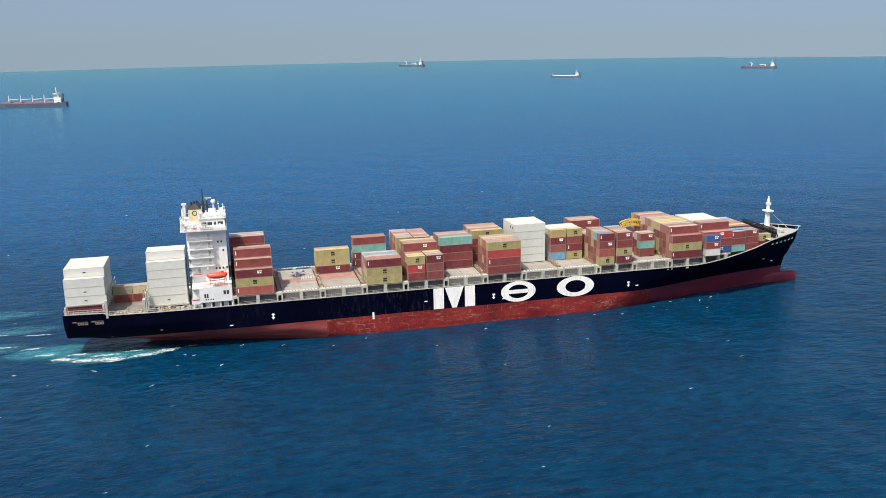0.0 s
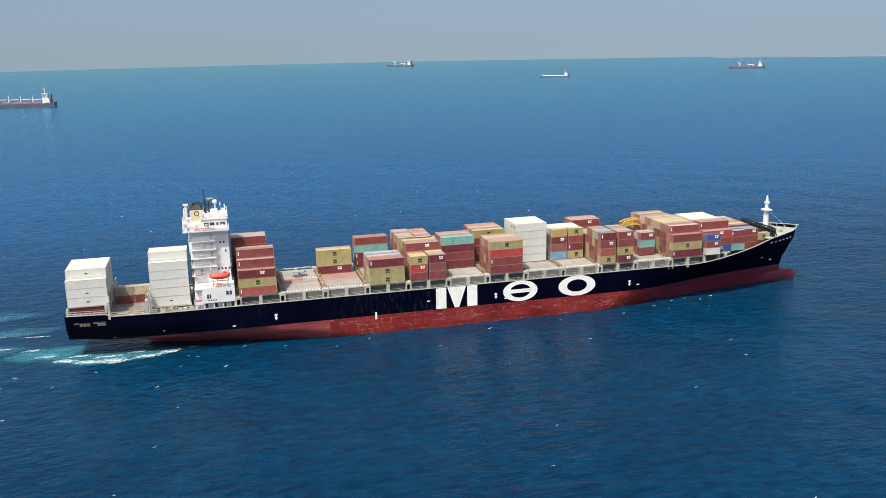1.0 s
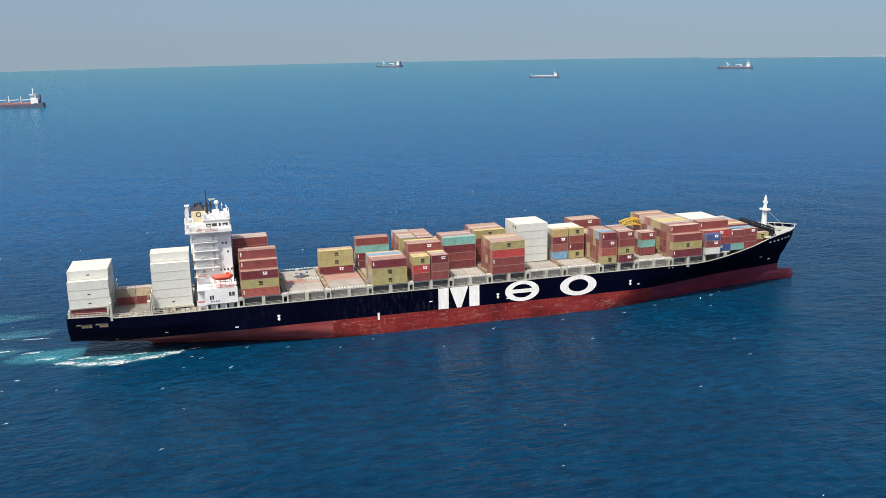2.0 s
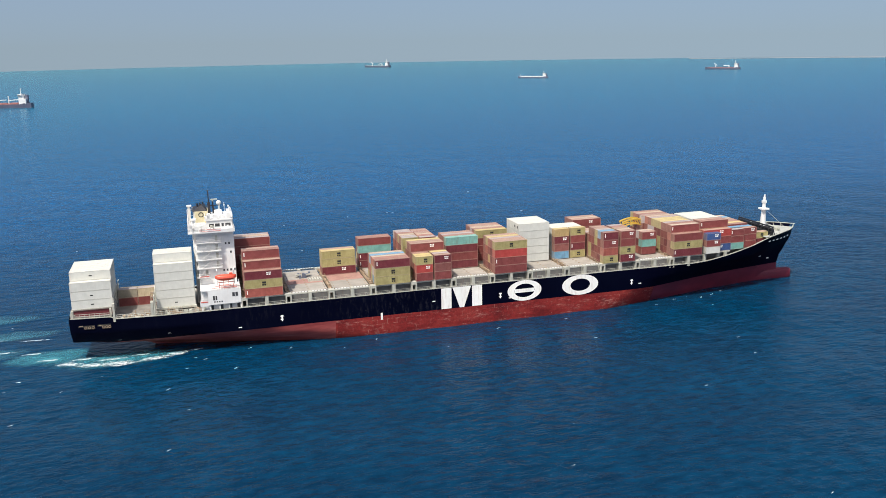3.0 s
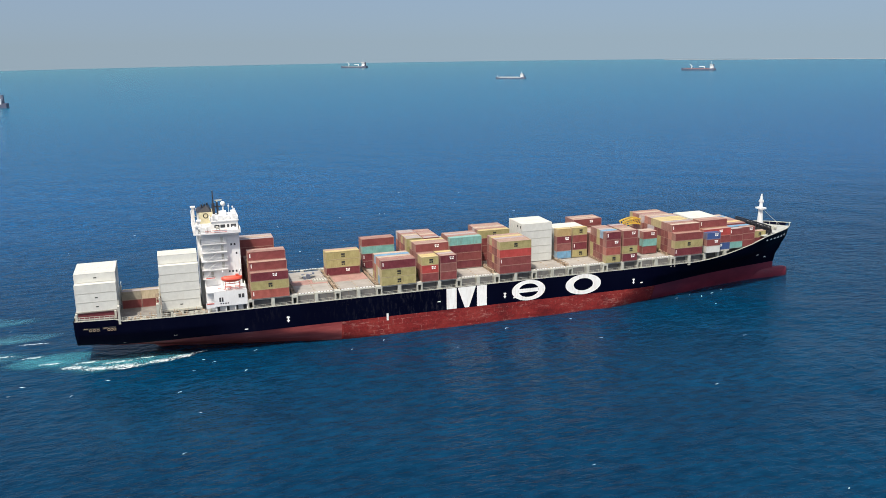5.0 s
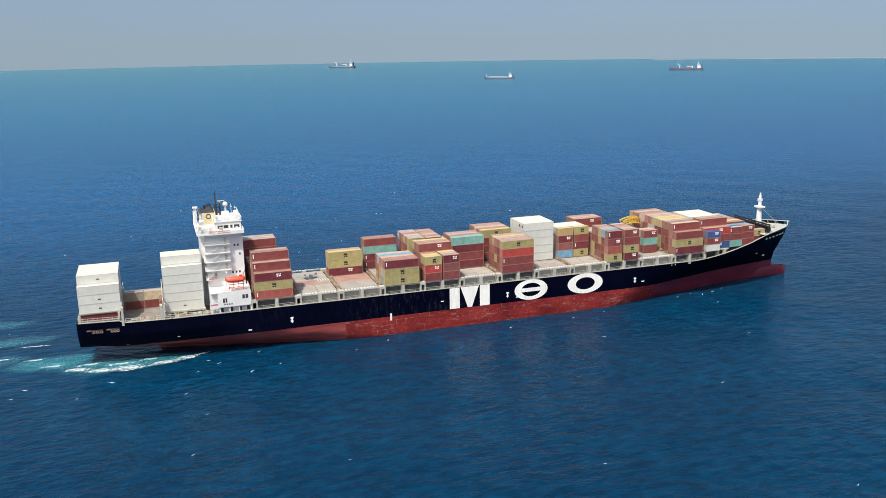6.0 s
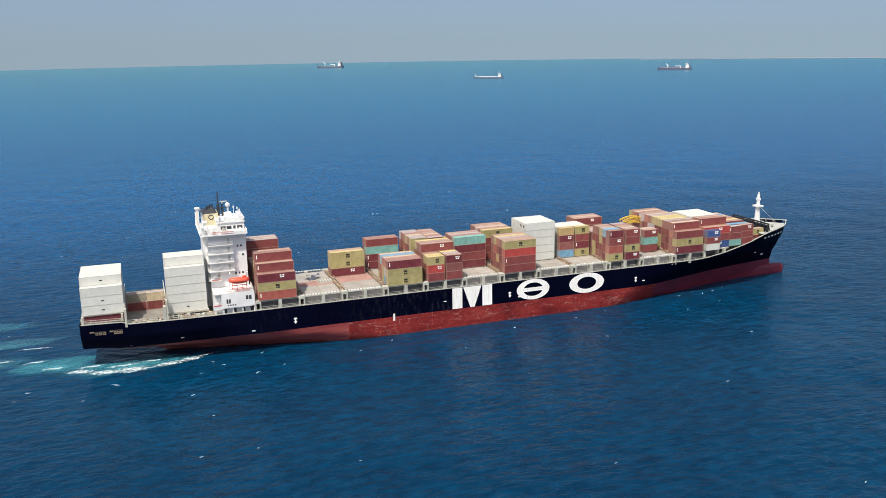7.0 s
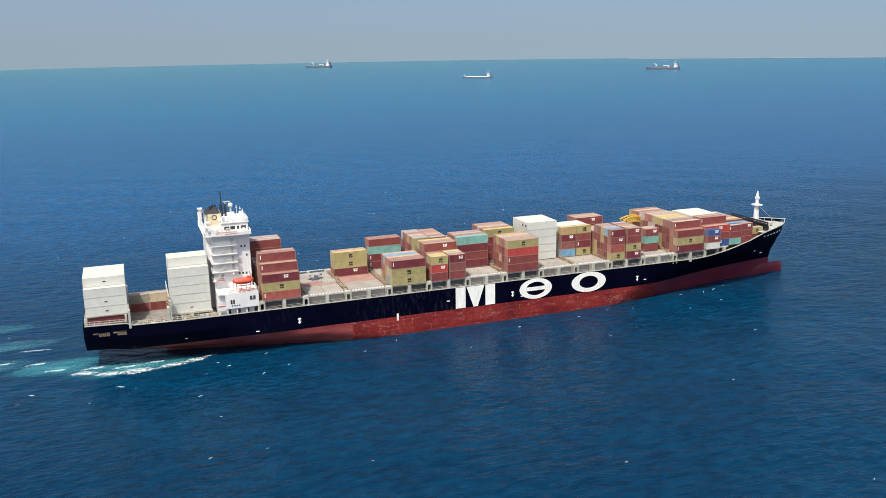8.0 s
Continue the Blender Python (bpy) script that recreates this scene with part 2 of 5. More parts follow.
def churned(name, colour, scale, low, high, amount, stretch=(0.6, 1.3, 1)):
    """Aerated water: colour where the noise is high, clear elsewhere."""
    m, nt, b, co = start(name, 0.6)
    b.inputs["Base Color"].default_value = (*colour, 1)
    uv = nt.nodes.new("ShaderNodeTexCoord").outputs["UV"]
    edge = nt.nodes.new("ShaderNodeSeparateXYZ")
    nt.links.new(uv, edge.inputs[0])
    n = noise_of(nt, co, scale, 6, 0.72, stretch)
    mu = nt.nodes.new("ShaderNodeMath")
    mu.operation = 'MULTIPLY'
    fade = ramp(nt, edge.outputs[0], [(0.0, (1, 1, 1)), (0.5, (0.82, 0.82, 0.82)), (1.0, (0.22, 0.22, 0.22))])
    nt.links.new(n, mu.inputs[0])
    nt.links.new(fade, mu.inputs[1])
    a = ramp(nt, mu.outputs[0], [(low, (0, 0, 0)), (high, (amount,) * 3)])
    nt.links.new(a, b.inputs["Alpha"])
    return m


HULLBLACK = hull_black()
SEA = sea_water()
FOAM = churned("foam_white", (0.74, 0.83, 0.84), 0.8, 0.36, 0.60, 0.92, (1.0, 1.0, 1))
TURQ = churned("aerated_water", (0.05, 0.27, 0.33), 0.16, 0.20, 0.56, 0.60)
TURQPALE = churned("spent_wash", (0.08, 0.30, 0.37), 0.10, 0.26, 0.54, 0.30)


# ---- mesh helpers ----
def link_mesh(name, me, material, parent=None, label="", kind=""):
    ob = new(name, me)
    if me.materials:
        ob.material_slots[0].link = 'OBJECT'
        ob.material_slots[0].material = material
    else:
        me.materials.append(material)
    if parent:
        ob.parent = parent
    return tagged(ob, label, kind=kind)


def part(name, bm, material, parent=None, label="", kind=""):
    me = bpy.data.meshes.new(name)
    bm.to_mesh(me)
    bm.free()
    return link_mesh(name, me, material, parent, label, kind)


def thing(name, label, category, m=None, group=""):
    ob = new(name)
    if m is not None:
        ob.matrix_world = m
    return tagged(ob, label, category, group)


def box(bm, x0, x1, y0, y1, z0, z1):
    v = [bm.verts.new(p) for p in ((x0, y0, z0), (x1, y0, z0), (x1, y1, z0), (x0, y1, z0), (x0, y0, z1), (x1, y0, z1), (x1, y1, z1), (x0, y1, z1))]
    for f in ((3, 2, 1, 0), (4, 5, 6, 7), (0, 1, 5, 4), (1, 2, 6, 5), (2, 3, 7, 6), (3, 0, 4, 7)):
        bm.faces.new([v[i] for i in f])
    return v


def beam(bm, a, b, r):
    """A square bar from a to b, r thick."""
    a, b = Vector(a), Vector(b)
    d = (b - a).normalized()
    s = d.cross(Vector((0, 0, 1)) if abs(d.z) < 0.95 else Vector((1, 0, 0))).normalized() * r / 2
    u = d.cross(s).normalized() * r / 2
    q = [[bm.verts.new(p + i * s + j * u) for i, j in ((-1, -1), (1, -1), (1, 1), (-1, 1))] for p in (a, b)]
    bm.faces.new(q[0][::-1]), bm.faces.new(q[1])
    for i in range(4):
        bm.faces.new((q[0][i], q[0][(i + 1) % 4], q[1][(i + 1) % 4], q[1][i]))


def tube(bm, rings, n=14):
    """Rings of (centre, rx, ry) lofted along z."""
    prev = None
    for (x, y, z), rx, ry in rings:
        ring = [bm.verts.new((x + rx * math.cos(i * math.tau / n), y + ry * math.sin(i * math.tau / n), z)) for i in range(n)]
        if prev:
            for i in range(n):
                bm.faces.new((prev[i], prev[(i + 1) % n], ring[(i + 1) % n], ring[i]))
        else:
            bm.faces.new(ring[::-1])
        prev = ring
    bm.faces.new(prev)


def rail(bm, pts, h=1.1, step=1.6, r=0.07):
    for a, b in zip(pts, pts[1:]):
        a, b = Vector(a), Vector(b)
        n = max(1, round((b - a).length / step))
        for i in range(n + 1):
            p = a.lerp(b, i / n)
            beam(bm, p, p + Vector((0, 0, h)), r)
        for k in (0.5, 1.0):
            beam(bm, a + Vector((0, 0, h * k)), b + Vector((0, 0, h * k)), r)


def boxes(*args):
    bm = bmesh.new()
    for a in args:
        box(bm, *a)
    return bm


# ---- the sea ----
def build_sea():
    rng = np.random.default_rng(3)
    waves = [(rng.uniform(9, 60), rng.normal(0.9, 0.6), rng.uniform(0, 6.28)) for _ in range(26)]
    radii = [0.0]
    while radii[-1] < 3850:
        radii.append(radii[-1] + (3.0 if radii[-1] < 330 else 3.0 + (radii[-1] - 330) * 0.05))
    seg = 420
    cx, cy = 90.0, -40.0
    verts, faces = [(cx, cy, -0.25)], []
    for r in radii[1:]:
        a = np.arange(seg) * math.tau / seg
        x, y = cx + r * np.cos(a), cy + r * np.sin(a)
        z = np.zeros(seg)
        for wl, d, ph in waves:
            z += 0.0009 * wl * np.sin((x * math.cos(d) + y * math.sin(d)) * math.tau / wl + ph)
        z = -0.25 + z * max(0.0, 1 - r / 1500)
        verts += list(zip(x.tolist(), y.tolist(), z.tolist()))
    for j in range(seg):
        faces.append((0, 1 + j, 1 + (j + 1) % seg))
    for i in range(len(radii) - 2):
        a, b = 1 + i * seg, 1 + (i + 1) * seg
        for j in range(seg):
            k = (j + 1) % seg
            faces.append((a + j, b + j, b + k, a + k))
    me = bpy.data.meshes.new("water")
    me.from_pydata(verts, [], faces)
    for p in me.polygons:
        p.use_smooth = True
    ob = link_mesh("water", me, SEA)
    return tagged(ob, "deep blue open sea with small wind ripples", "sea", kind="structure")


sea = build_sea()


def coast():
    bm = bmesh.new()
    rng = random.Random(5)
    prev = None
    for i in range(90):
        a = radians(58 - i * 0.45)
        h = min(1.0, i / 25) * 0.8 * max(0.0, 2.2 + 2.2 * noise.noise((i * 0.17, 0, 0)) + rng.uniform(-0.4, 0.4)) + 1.0
        r0, r1 = 3960, 4040
        row = [bm.verts.new((40 + r * math.cos(a), -290 + r * math.sin(a), z)) for r, z in ((r0, -0.5), (r0 + 40, h), (r1, h * 0.8), (r1, -0.5))]
        if prev:
            for k in range(3):
                bm.faces.new((prev[k], prev[k + 1], row[k + 1], row[k]))
        prev = row
    ob = part("backdrop_coast", bm, HAZECOAST, None, "low coast along the horizon, coloured haze grey-blue")
    tagged(ob, category="coast", kind="structure")


coast()

# ---- the container ship ----
ship = thing("container_ship", "long black and red container ship with white aft house", "ship")


def table(rows, x):
    xs, ys = zip(*rows)
    return float(np.interp(x, xs, ys))


WLS = {
    -4.0: [(45, 0.5), (60, 5), (80, 11), (100, 15), (110, 15.8), (180, 15.6), (200, 11), (220, 6.5), (240, 3), (262, 0.6), (266, 0.3)],
    0.0: [(25, 0.5), (30, 1.2), (38, 3.7), (47, 6.1), (56, 8.4), (65, 10.8), (75, 13.0), (85, 15.0), (96, 16.1), (186, 16.1), (198, 13.6), (208, 11), (220, 8.4), (235, 5.0), (251, 2.0), (266, 0.7), (270.2, 0.3)],
    1.6: [(23, 1.0), (29, 4.6), (38, 7.2), (47, 9.4), (57, 11.3), (68, 13.4), (80, 15.4), (95, 16.1), (188, 16.1), (204, 13.2), (220, 8.9), (235, 5.4), (251, 2.4), (266, 0.8), (270.2, 0.3)],
    3.2: [(12, 2.5), (16, 5.0), (20, 6.8), (29, 8.4), (38, 10.0), (47, 11.8), (57, 13.6), (68, 15.2), (80, 16), (95, 16.1), (190, 16.1), (204, 14), (220, 9.4), (235, 5.8), (251, 2.9), (266, 0.9), (270.2, 0.3)],
    4.4: [(5.0, 4.5), (12, 8.6), (22, 10.2), (29, 11.0), (38, 12.0), (47, 13.4), (57, 14.8), (68, 15.8), (80, 16.1), (192, 16.1), (204, 14.5), (220, 9.9), (235, 6.3), (251, 3.3), (266, 1.0), (270.2, 0.3)],
    6.3: [(0.9, 10.6), (12, 12.4), (29, 14.2), (38, 14.8), (47, 15.7), (57, 16.1), (196, 16.1), (204, 15.3), (212, 13.2), (220, 10.9), (234, 7.2), (248, 4.2), (265, 1.2), (270.2, 0.3)],
    10.0: [(0.8, 12.6), (12, 14.2), (29, 15.8), (40, 16.1), (205, 16.1), (218, 14.2), (234, 10.8), (248, 7.4), (262, 3.4), (271.2, 0.35)],
    14.1: [(0.7, 13.3), (15, 14.9), (30, 16.0), (40, 16.1), (222, 16.1), (235, 15.4), (248, 12.8), (258, 8.2), (266, 4.0), (274, 0.35)],
    21.8: [(0.7, 13.3), (15, 14.9), (30, 16.0), (40, 16.1), (228, 16.1), (240, 15.8), (250, 15.0), (257, 13.6), (264, 11.2), (269, 8.6), (272.5, 5.8), (275, 3.0), (276.5, 0.4)],
}
LEV = sorted(WLS)
TOPZ = [(0, 14.9), (13, 14.9), (15, 14.1), (222, 14.1), (228, 14.5), (235, 15.5), (242, 16.7), (250, 18.5), (257, 20.6), (264, 21.6), (278, 22.0)]


def half(x, z):
    z = min(max(z, LEV[0]), LEV[-1])
    for a, b in zip(LEV, LEV[1:]):
        if z <= b:
            return table(WLS[a], x) * (b - z) / (b - a) + table(WLS[b], x) * (z - a) / (b - a)


def ends(z):
    z = min(max(z, LEV[0]), LEV[-1])
    return (np.interp(z, LEV, [WLS[k][0][0] for k in LEV]), np.interp(z, LEV, [WLS[k][-1][0] for k in LEV]))


PAINT = [(0, 6.7), (5, 5.3), (12, 4.9), (45, 6.3), (300, 6.3)]


def skin(upper, rows, x_low=None, x_high=None, cols=150):
    """A band of the hull's shell on both sides: from the paint line to the sheer, or from under water to the paint line."""
    bm = bmesh.new()
    for side in (-1, 1):
        grid = []
        for k in range(rows + 1):
            f = k / rows
            zn = 6.3 + 15.5 * f if upper else -4.0 + 10.3 * f
            xs, xe = ends(zn)
            if x_low is not None:
                xs = max(xs, x_low)
            if x_high is not None:
                xe = min(xe, x_high)
            line = []
            for i in range(cols + 1):
                x = xs + (xe - xs) * i / cols
                p = table(PAINT, x)
                z = p + (table(TOPZ, x) - p) * f if upper else -4.0 + (p + 4.0) * f
                line.append(bm.verts.new((x, side * half(x, z), z)))
            grid.append(line)
        for a, b in zip(grid, grid[1:]):
            for i in range(cols):
                q = (a[i], a[i + 1], b[i + 1], b[i])
                bm.faces.new(q if side < 0 else q[::-1])
        if side < 0:
            first = [r[0] for r in grid]
        else:
            for a, b, c, d in zip(first, first[1:], [r[0] for r in grid], [r[0] for r in grid][1:]):
                bm.faces.new((b, a, c, d))
    for f in bm.faces:
        f.smooth = True
    bmesh.ops.recalc_face_normals(bm, faces=bm.faces)
    return bm


def hull():
    part("topside", skin(True, 14), HULLBLACK, ship, "black painted hull side with pale scuffs")
    part("bottom_aft", skin(False, 14, x_high=84), rose_bottom(), ship, "faded rose-red lower hull")
    part("bottom_midship", skin(False, 8, 84, 205), red_bottom(), ship, "brick-red scraped lower hull")
    part("bottom_fore", skin(False, 12, x_low=205), maroon_bottom(), ship, "dark maroon lower hull")
    bm = bmesh.new()
    prev = None
    n = 16
    for x, w, z0, z1 in ((246, 0.8, -1.5, 2.6), (256, 1.1, -1.5, 3.3), (264, 1.5, -1.5, 3.7), (270, 1.7, -1.5, 3.8), (275.4, 1.7, -1.4, 3.7), (276.6, 1.4, -1.2, 3.5), (277.0, 0.9, -0.8, 3.0)):
        ring = []
        for i in range(n):
            c, q = math.cos(i * math.tau / n), math.sin(i * math.tau / n)
            ring.append(bm.verts.new((x, w * math.copysign(abs(c) ** 0.6, c), (z0 + z1) / 2 + (z1 - z0) / 2 * math.copysign(abs(q) ** 0.6, q))))
        if prev:
            for i in range(n):
                bm.faces.new((prev[i], prev[(i + 1) % n], ring[(i + 1) % n], ring[i]))
        prev = ring
    bm.faces.new(prev)
    for f in bm.faces:
        f.smooth = True
    part("bulbous_bow", bm, maroon_bottom(), ship, "maroon bulbous bow just above the water")
    # main deck
    bm = bmesh.new()
    xs = [1.2 + i * 2 for i in range(131)] + [263]
    prev = None
    for x in xs:
        z = table(TOPZ, x) - (0.9 if 13 < x < 222 else 1.2)
        z = max(z, 13.2)
        h = half(x, z) - 0.15
        row = (bm.verts.new((x, -h, z)), bm.verts.new((x, h, z)))
        if prev:
            bm.faces.new((prev[0], row[0], row[1], prev[1]))
        prev = row
    part("main_deck", bm, DECKGREY, ship, "weathered grey-brown main deck")
    bm = bmesh.new()
    prev = None
    for i in range(24):
        x = 255 + i * (277.2 - 255) / 23
        h = max(0.05, half(x, 20.6) - 0.2)
        row = (bm.verts.new((x, -h, 20.7)), bm.verts.new((x, h, 20.7)))
        if prev:
            bm.faces.new((prev[0], row[0], row[1], prev[1]))
        prev = row
    part("forecastle_deck", bm, paint("forecastle_grey", (0.36, 0.37, 0.34), 0.7, (0.2, 0.14, 0.1), 0.4, 0.2, False), ship, "grey forecastle deck")
    # pale cap along the sheer and the bow's bulwark stays
    for side in (-1, 1):
        bm = bmesh.new()
        for i in range(139):
            x0, x1 = 1.1 + i * 2.0, min(1.1 + (i + 1) * 2.0, 277.9)
            a = (x0, side * (half(x0, table(TOPZ, x0)) - 0.08), table(TOPZ, x0) + 0.06)
            b = (x1, side * (half(x1, table(TOPZ, x1)) - 0.08), table(TOPZ, x1) + 0.06)
            beam(bm, a, b, 0.26)
        part("sheer_rail", bm, PALE, ship, "pale rail capping the hull edge")
        bm = bmesh.new()
        for i in range(10):
            x = 256 + i * 2.0
            h = half(x, 21.5)
            bm2 = (x, side * (h - 0.1), 21.9)
            beam(bm, (x, side * max(h - 0.6, 0.05), 20.75), bm2, 0.14)
        part("bulwark_stay", bm, PALE, ship, kind="stuff")


hull()


def prism(bm, outline, y0, y1):
    """A flat plate with the outline (x, z), between two y."""
    a = [bm.verts.new((x, y0, z)) for x, z in outline]
    b = [bm.verts.new((x, y1, z)) for x, z in outline]
    bm.faces.new(a), bm.faces.new(b[::-1])
    n = len(outline)
    for i in range(n):
        bm.faces.new((a[i], b[i], b[(i + 1) % n], a[(i + 1) % n]))


def ring_plate(bm, cx, cz, rx, rz, tx, tz, y0, y1, a0, a1, n=40):
    ins, out = [], []
    for i in range(n + 1):
        a = radians(a0 + (a1 - a0) * i / n)
        out.append((cx + rx * math.cos(a), cz + rz * math.sin(a)))
        ins.append((cx + (rx - tx) * math.cos(a), cz + (rz - tz) * math.sin(a)))
    for i in range(n):
        prism(bm, [out[i], out[i + 1], ins[i + 1], ins[i]], y0, y1)


def emblems():
    """Large white plain shapes on the side: bars with a wedge, a barred oval, a ring."""
    for y0, y1 in ((-16.14, -16.09), (16.09, 16.14)):
        bm = bmesh.new()
        prism(bm, [(121.3, 6.4), (125.0, 6.4), (125.0, 13.9), (121.3, 13.9)], y0, y1)
        part("emblem_bar", bm, MARK, ship, "white bar painted on the hull")
        bm = bmesh.new()
        prism(bm, [(132.6, 6.4), (136.3, 6.4), (136.3, 13.9), (132.6, 13.9)], y0, y1)
        part("emblem_bar", bm, MARK, ship, "white bar painted on the hull")
        bm = bmesh.new()
        prism(bm, [(125.4, 13.9), (132.2, 13.9), (129.6, 6.4), (128.0, 6.4)], y0, y1)
        part("emblem_wedge", bm, MARK, ship, "white wedge painted on the hull")
        bm = bmesh.new()
        ring_plate(bm, 152.4, 10.2, 6.5, 3.8, 2.6, 1.3, y0, y1, 0, 360)
        prism(bm, [(148.6, 9.5), (156.2, 9.5), (156.2, 10.9), (148.6, 10.9)], y0, y1)
        part("emblem_oval", bm, MARK, ship, "white barred oval painted on the hull")
        bm = bmesh.new()
        ring_plate(bm, 174.2, 10.2, 7.2, 3.8, 3.3, 1.5, y0, y1, 0, 360)
        part("emblem_ring", bm, MARK, ship, "white ring painted on the hull")
    for x in (66.25, 143.2, 195.1):
        bm = bmesh.new()
        prism(bm, [(x - 0.25, 9.7), (x + 0.25, 9.7), (x + 0.25, 8.9), (x + 0.6, 8.9), (x, 8.1), (x - 0.6, 8.9), (x - 0.25, 8.9)], -16.14, -16.09)
        prism(bm, [(x - 0.6, 9.7), (x + 0.6, 9.7), (x + 0.4, 10.2), (x - 0.4, 10.2)], -16.14, -16.09)
        part("tug_mark", bm, MARK, ship, "white painted tug mark")
    part("draught_mark", boxes((99.6, 100.3, -16.14, -16.09, 4.9, 7.4)), MARK, ship)
    for x, z in ((52, 7.2), (118, 9.4), (146.4, 7.8), (198, 8.2), (14.6, 6.3), (30, 7.6), (263.5, 9.0), (257.5, 11.0)):
        part("small_mark", boxes((x, x + 1.1, -half(x, z) - 0.06, -half(x, z) + 0.1, z, z + 0.35)), MARK, ship)


emblems()

BAY0, PITCH = 68.82, 14.3


def bay(i):
    return BAY0 + PITCH * i + 0.8


def hatches():
    """Hatch covers, coamings, side pillars with openings, cross walkways."""
    for i in range(-1, 13):
        x0 = BAY0 + PITCH * i
        w = 13.5 if i < 11 else (11.3 if i == 11 else 9.0)
        mat = HATCH
        bm = bmesh.new()
        for k in range(3):
            y0 = -w + k * 2 * w / 3
            box(bm, x0 + 0.9, x0 + 13.4, y0 + 0.06, y0 + 2 * w / 3 - 0.06, 16.1, 17.0)
        bmesh.ops.bevel(bm, geom=bm.edges[:], offset=0.06, segments=1, affect='EDGES')
        hc = part("hatch_cover", bm, mat, ship, "pale grey steel hatch cover")
        bm = bmesh.new()
        for xx in (x0 + 1.5, x0 + 7.0, x0 + 7.3, x0 + 12.8):
            for r in range(int(2 * w / 2.48)):
                box(bm, xx - 0.15, xx + 0.15, -w + 0.3 + r * 2.48, -w + 0.6 + r * 2.48, 17.0, 17.14)
        part("lashing_socket", bm, RUSTY, hc, kind="stuff")
        if i in (0, 1):
            part("primer_patch", boxes((x0 + 1.0, x0 + 13.3, -4.2, 5.0 if i else 1.5, 17.0, 17.012)), HATCHRED, hc, "reddish primer area on the hatch")
        part("coaming", boxes((x0 + 0.6, x0 + 13.7, -w + 0.2, -w + 0.5, 13.2, 16.1), (x0 + 0.6, x0 + 13.7, w - 0.5, w - 0.2, 13.2, 16.1), (x0 + 0.6, x0 + 0.9, -w + 0.5, w - 0.5, 13.2, 16.1), (x0 + 13.4, x0 + 13.7, -w + 0.5, w - 0.5, 13.2, 16.1)), COAMING, ship)
        if i < 11:
            for s in (-1, 1):
                ys = (-16.0, -13.9) if s < 0 else (13.9, 16.0)
                # door pillar at the bay's end, with an arched opening through it
                y0, y1 = ys
                part("door_pillar", boxes((x0 - 1.0, x0 - 0.55, y0, y1, 13.2, 17.2), (x0 + 0.55, x0 + 1.0, y0, y1, 13.2, 17.2), (x0 - 0.55, x0 + 0.55, y0, y1, 16.3, 17.2), (x0 - 0.55, x0 + 0.55, y0 + 0.7, y1 - 0.7, 13.2, 14.2)), PALE, ship, "pale grey steel pillar with a dark opening")
                part("mid_pillar", boxes((x0 + 6.6, x0 + 7.7, y0, y1, 13.2, 17.2)), PALE, ship)
                bm = boxes((x0 + 1.0, x0 + 6.6, y0 + 0.2, y0 + 0.5, 16.75, 17.15) if s < 0 else (x0 + 1.0, x0 + 6.6, y1 - 0.5, y1 - 0.2, 16.75, 17.15), (x0 + 7.7, x0 + 13.3, y0 + 0.2, y0 + 0.5, 16.75, 17.15) if s < 0 else (x0 + 7.7, x0 + 13.3, y1 - 0.5, y1 - 0.2, 16.75, 17.15))
                part("edge_beam", bm, PALE, ship)
                bm = bmesh.new()
                yy = y0 + 0.1 if s < 0 else y1 - 0.1
                rail(bm, [(x0 + 1.0, yy, 14.1), (x0 + 6.6, yy, 14.1)], 1.0, 1.9, 0.07)
                rail(bm, [(x0 + 7.7, yy, 14.1), (x0 + 13.3, yy, 14.1)], 1.0, 1.9, 0.07)
                part("side_rail", bm, PALE, ship, kind="stuff")
                if i in (0, 1, 4, 6, 7, 9):
                    bm = bmesh.new()
                    for k in range(10):
                        xx = x0 + 1.4 + k * 1.02 + (1.3 if k > 4 else 0)
                        box(bm, xx, xx + 0.7, yy + (0.5 if s < 0 else -0.9), yy + (0.9 if s < 0 else -0.5), 17.15, 17.4)
                    part("lashing_box", bm, WHITE, ship, kind="stuff")
        if i == 11:
            for xx in (x0 + 0.2, x0 + 6.0, x0 + 9.4):
                h = half(xx, table(TOPZ, xx) - 0.8)
                part("bay_pillar", boxes((xx, xx + 0.9, -h + 0.7, -h + 2.0, table(TOPZ, xx) - 0.8, 17.2)), PALE, ship)
            part("bay_shelf", boxes((x0 + 0.2, x0 + 12.0, -14.0, -w + 0.2, 16.75, 17.15)), PALE, ship)
        # cross walkway with rails between bays
        ww = w - 0.1
        part("cross_walkway", boxes((x0 - 0.5, x0 + 0.5, -ww, ww, 16.7, 16.85)), RUSTY, ship, "rust-stained cross walkway")
        bm = bmesh.new()
        rail(bm, [(x0 - 0.5, -ww, 16.85), (x0 - 0.5, ww, 16.85)], 1.1, 2.4, 0.08)
        rail(bm, [(x0 + 0.5, -ww, 16.85), (x0 + 0.5, ww, 16.85)], 1.1, 2.4, 0.08)
        part("walkway_rail", bm, RUSTY, ship, kind="stuff")
        bm = bmesh.new()
        rr = random.Random(40 + i)
        for k in range(16):
            y = rr.uniform(-ww, ww - 1)
            box(bm, x0 - 0.45, x0 + 0.3, y, y + rr.uniform(0.3, 1.2), 16.85, 16.85 + rr.uniform(0.3, 1.0))
        part("lashing_gear", bm, RUSTY, ship, kind="stuff")


hatches()


# ---- containers ----
CACHE = {}


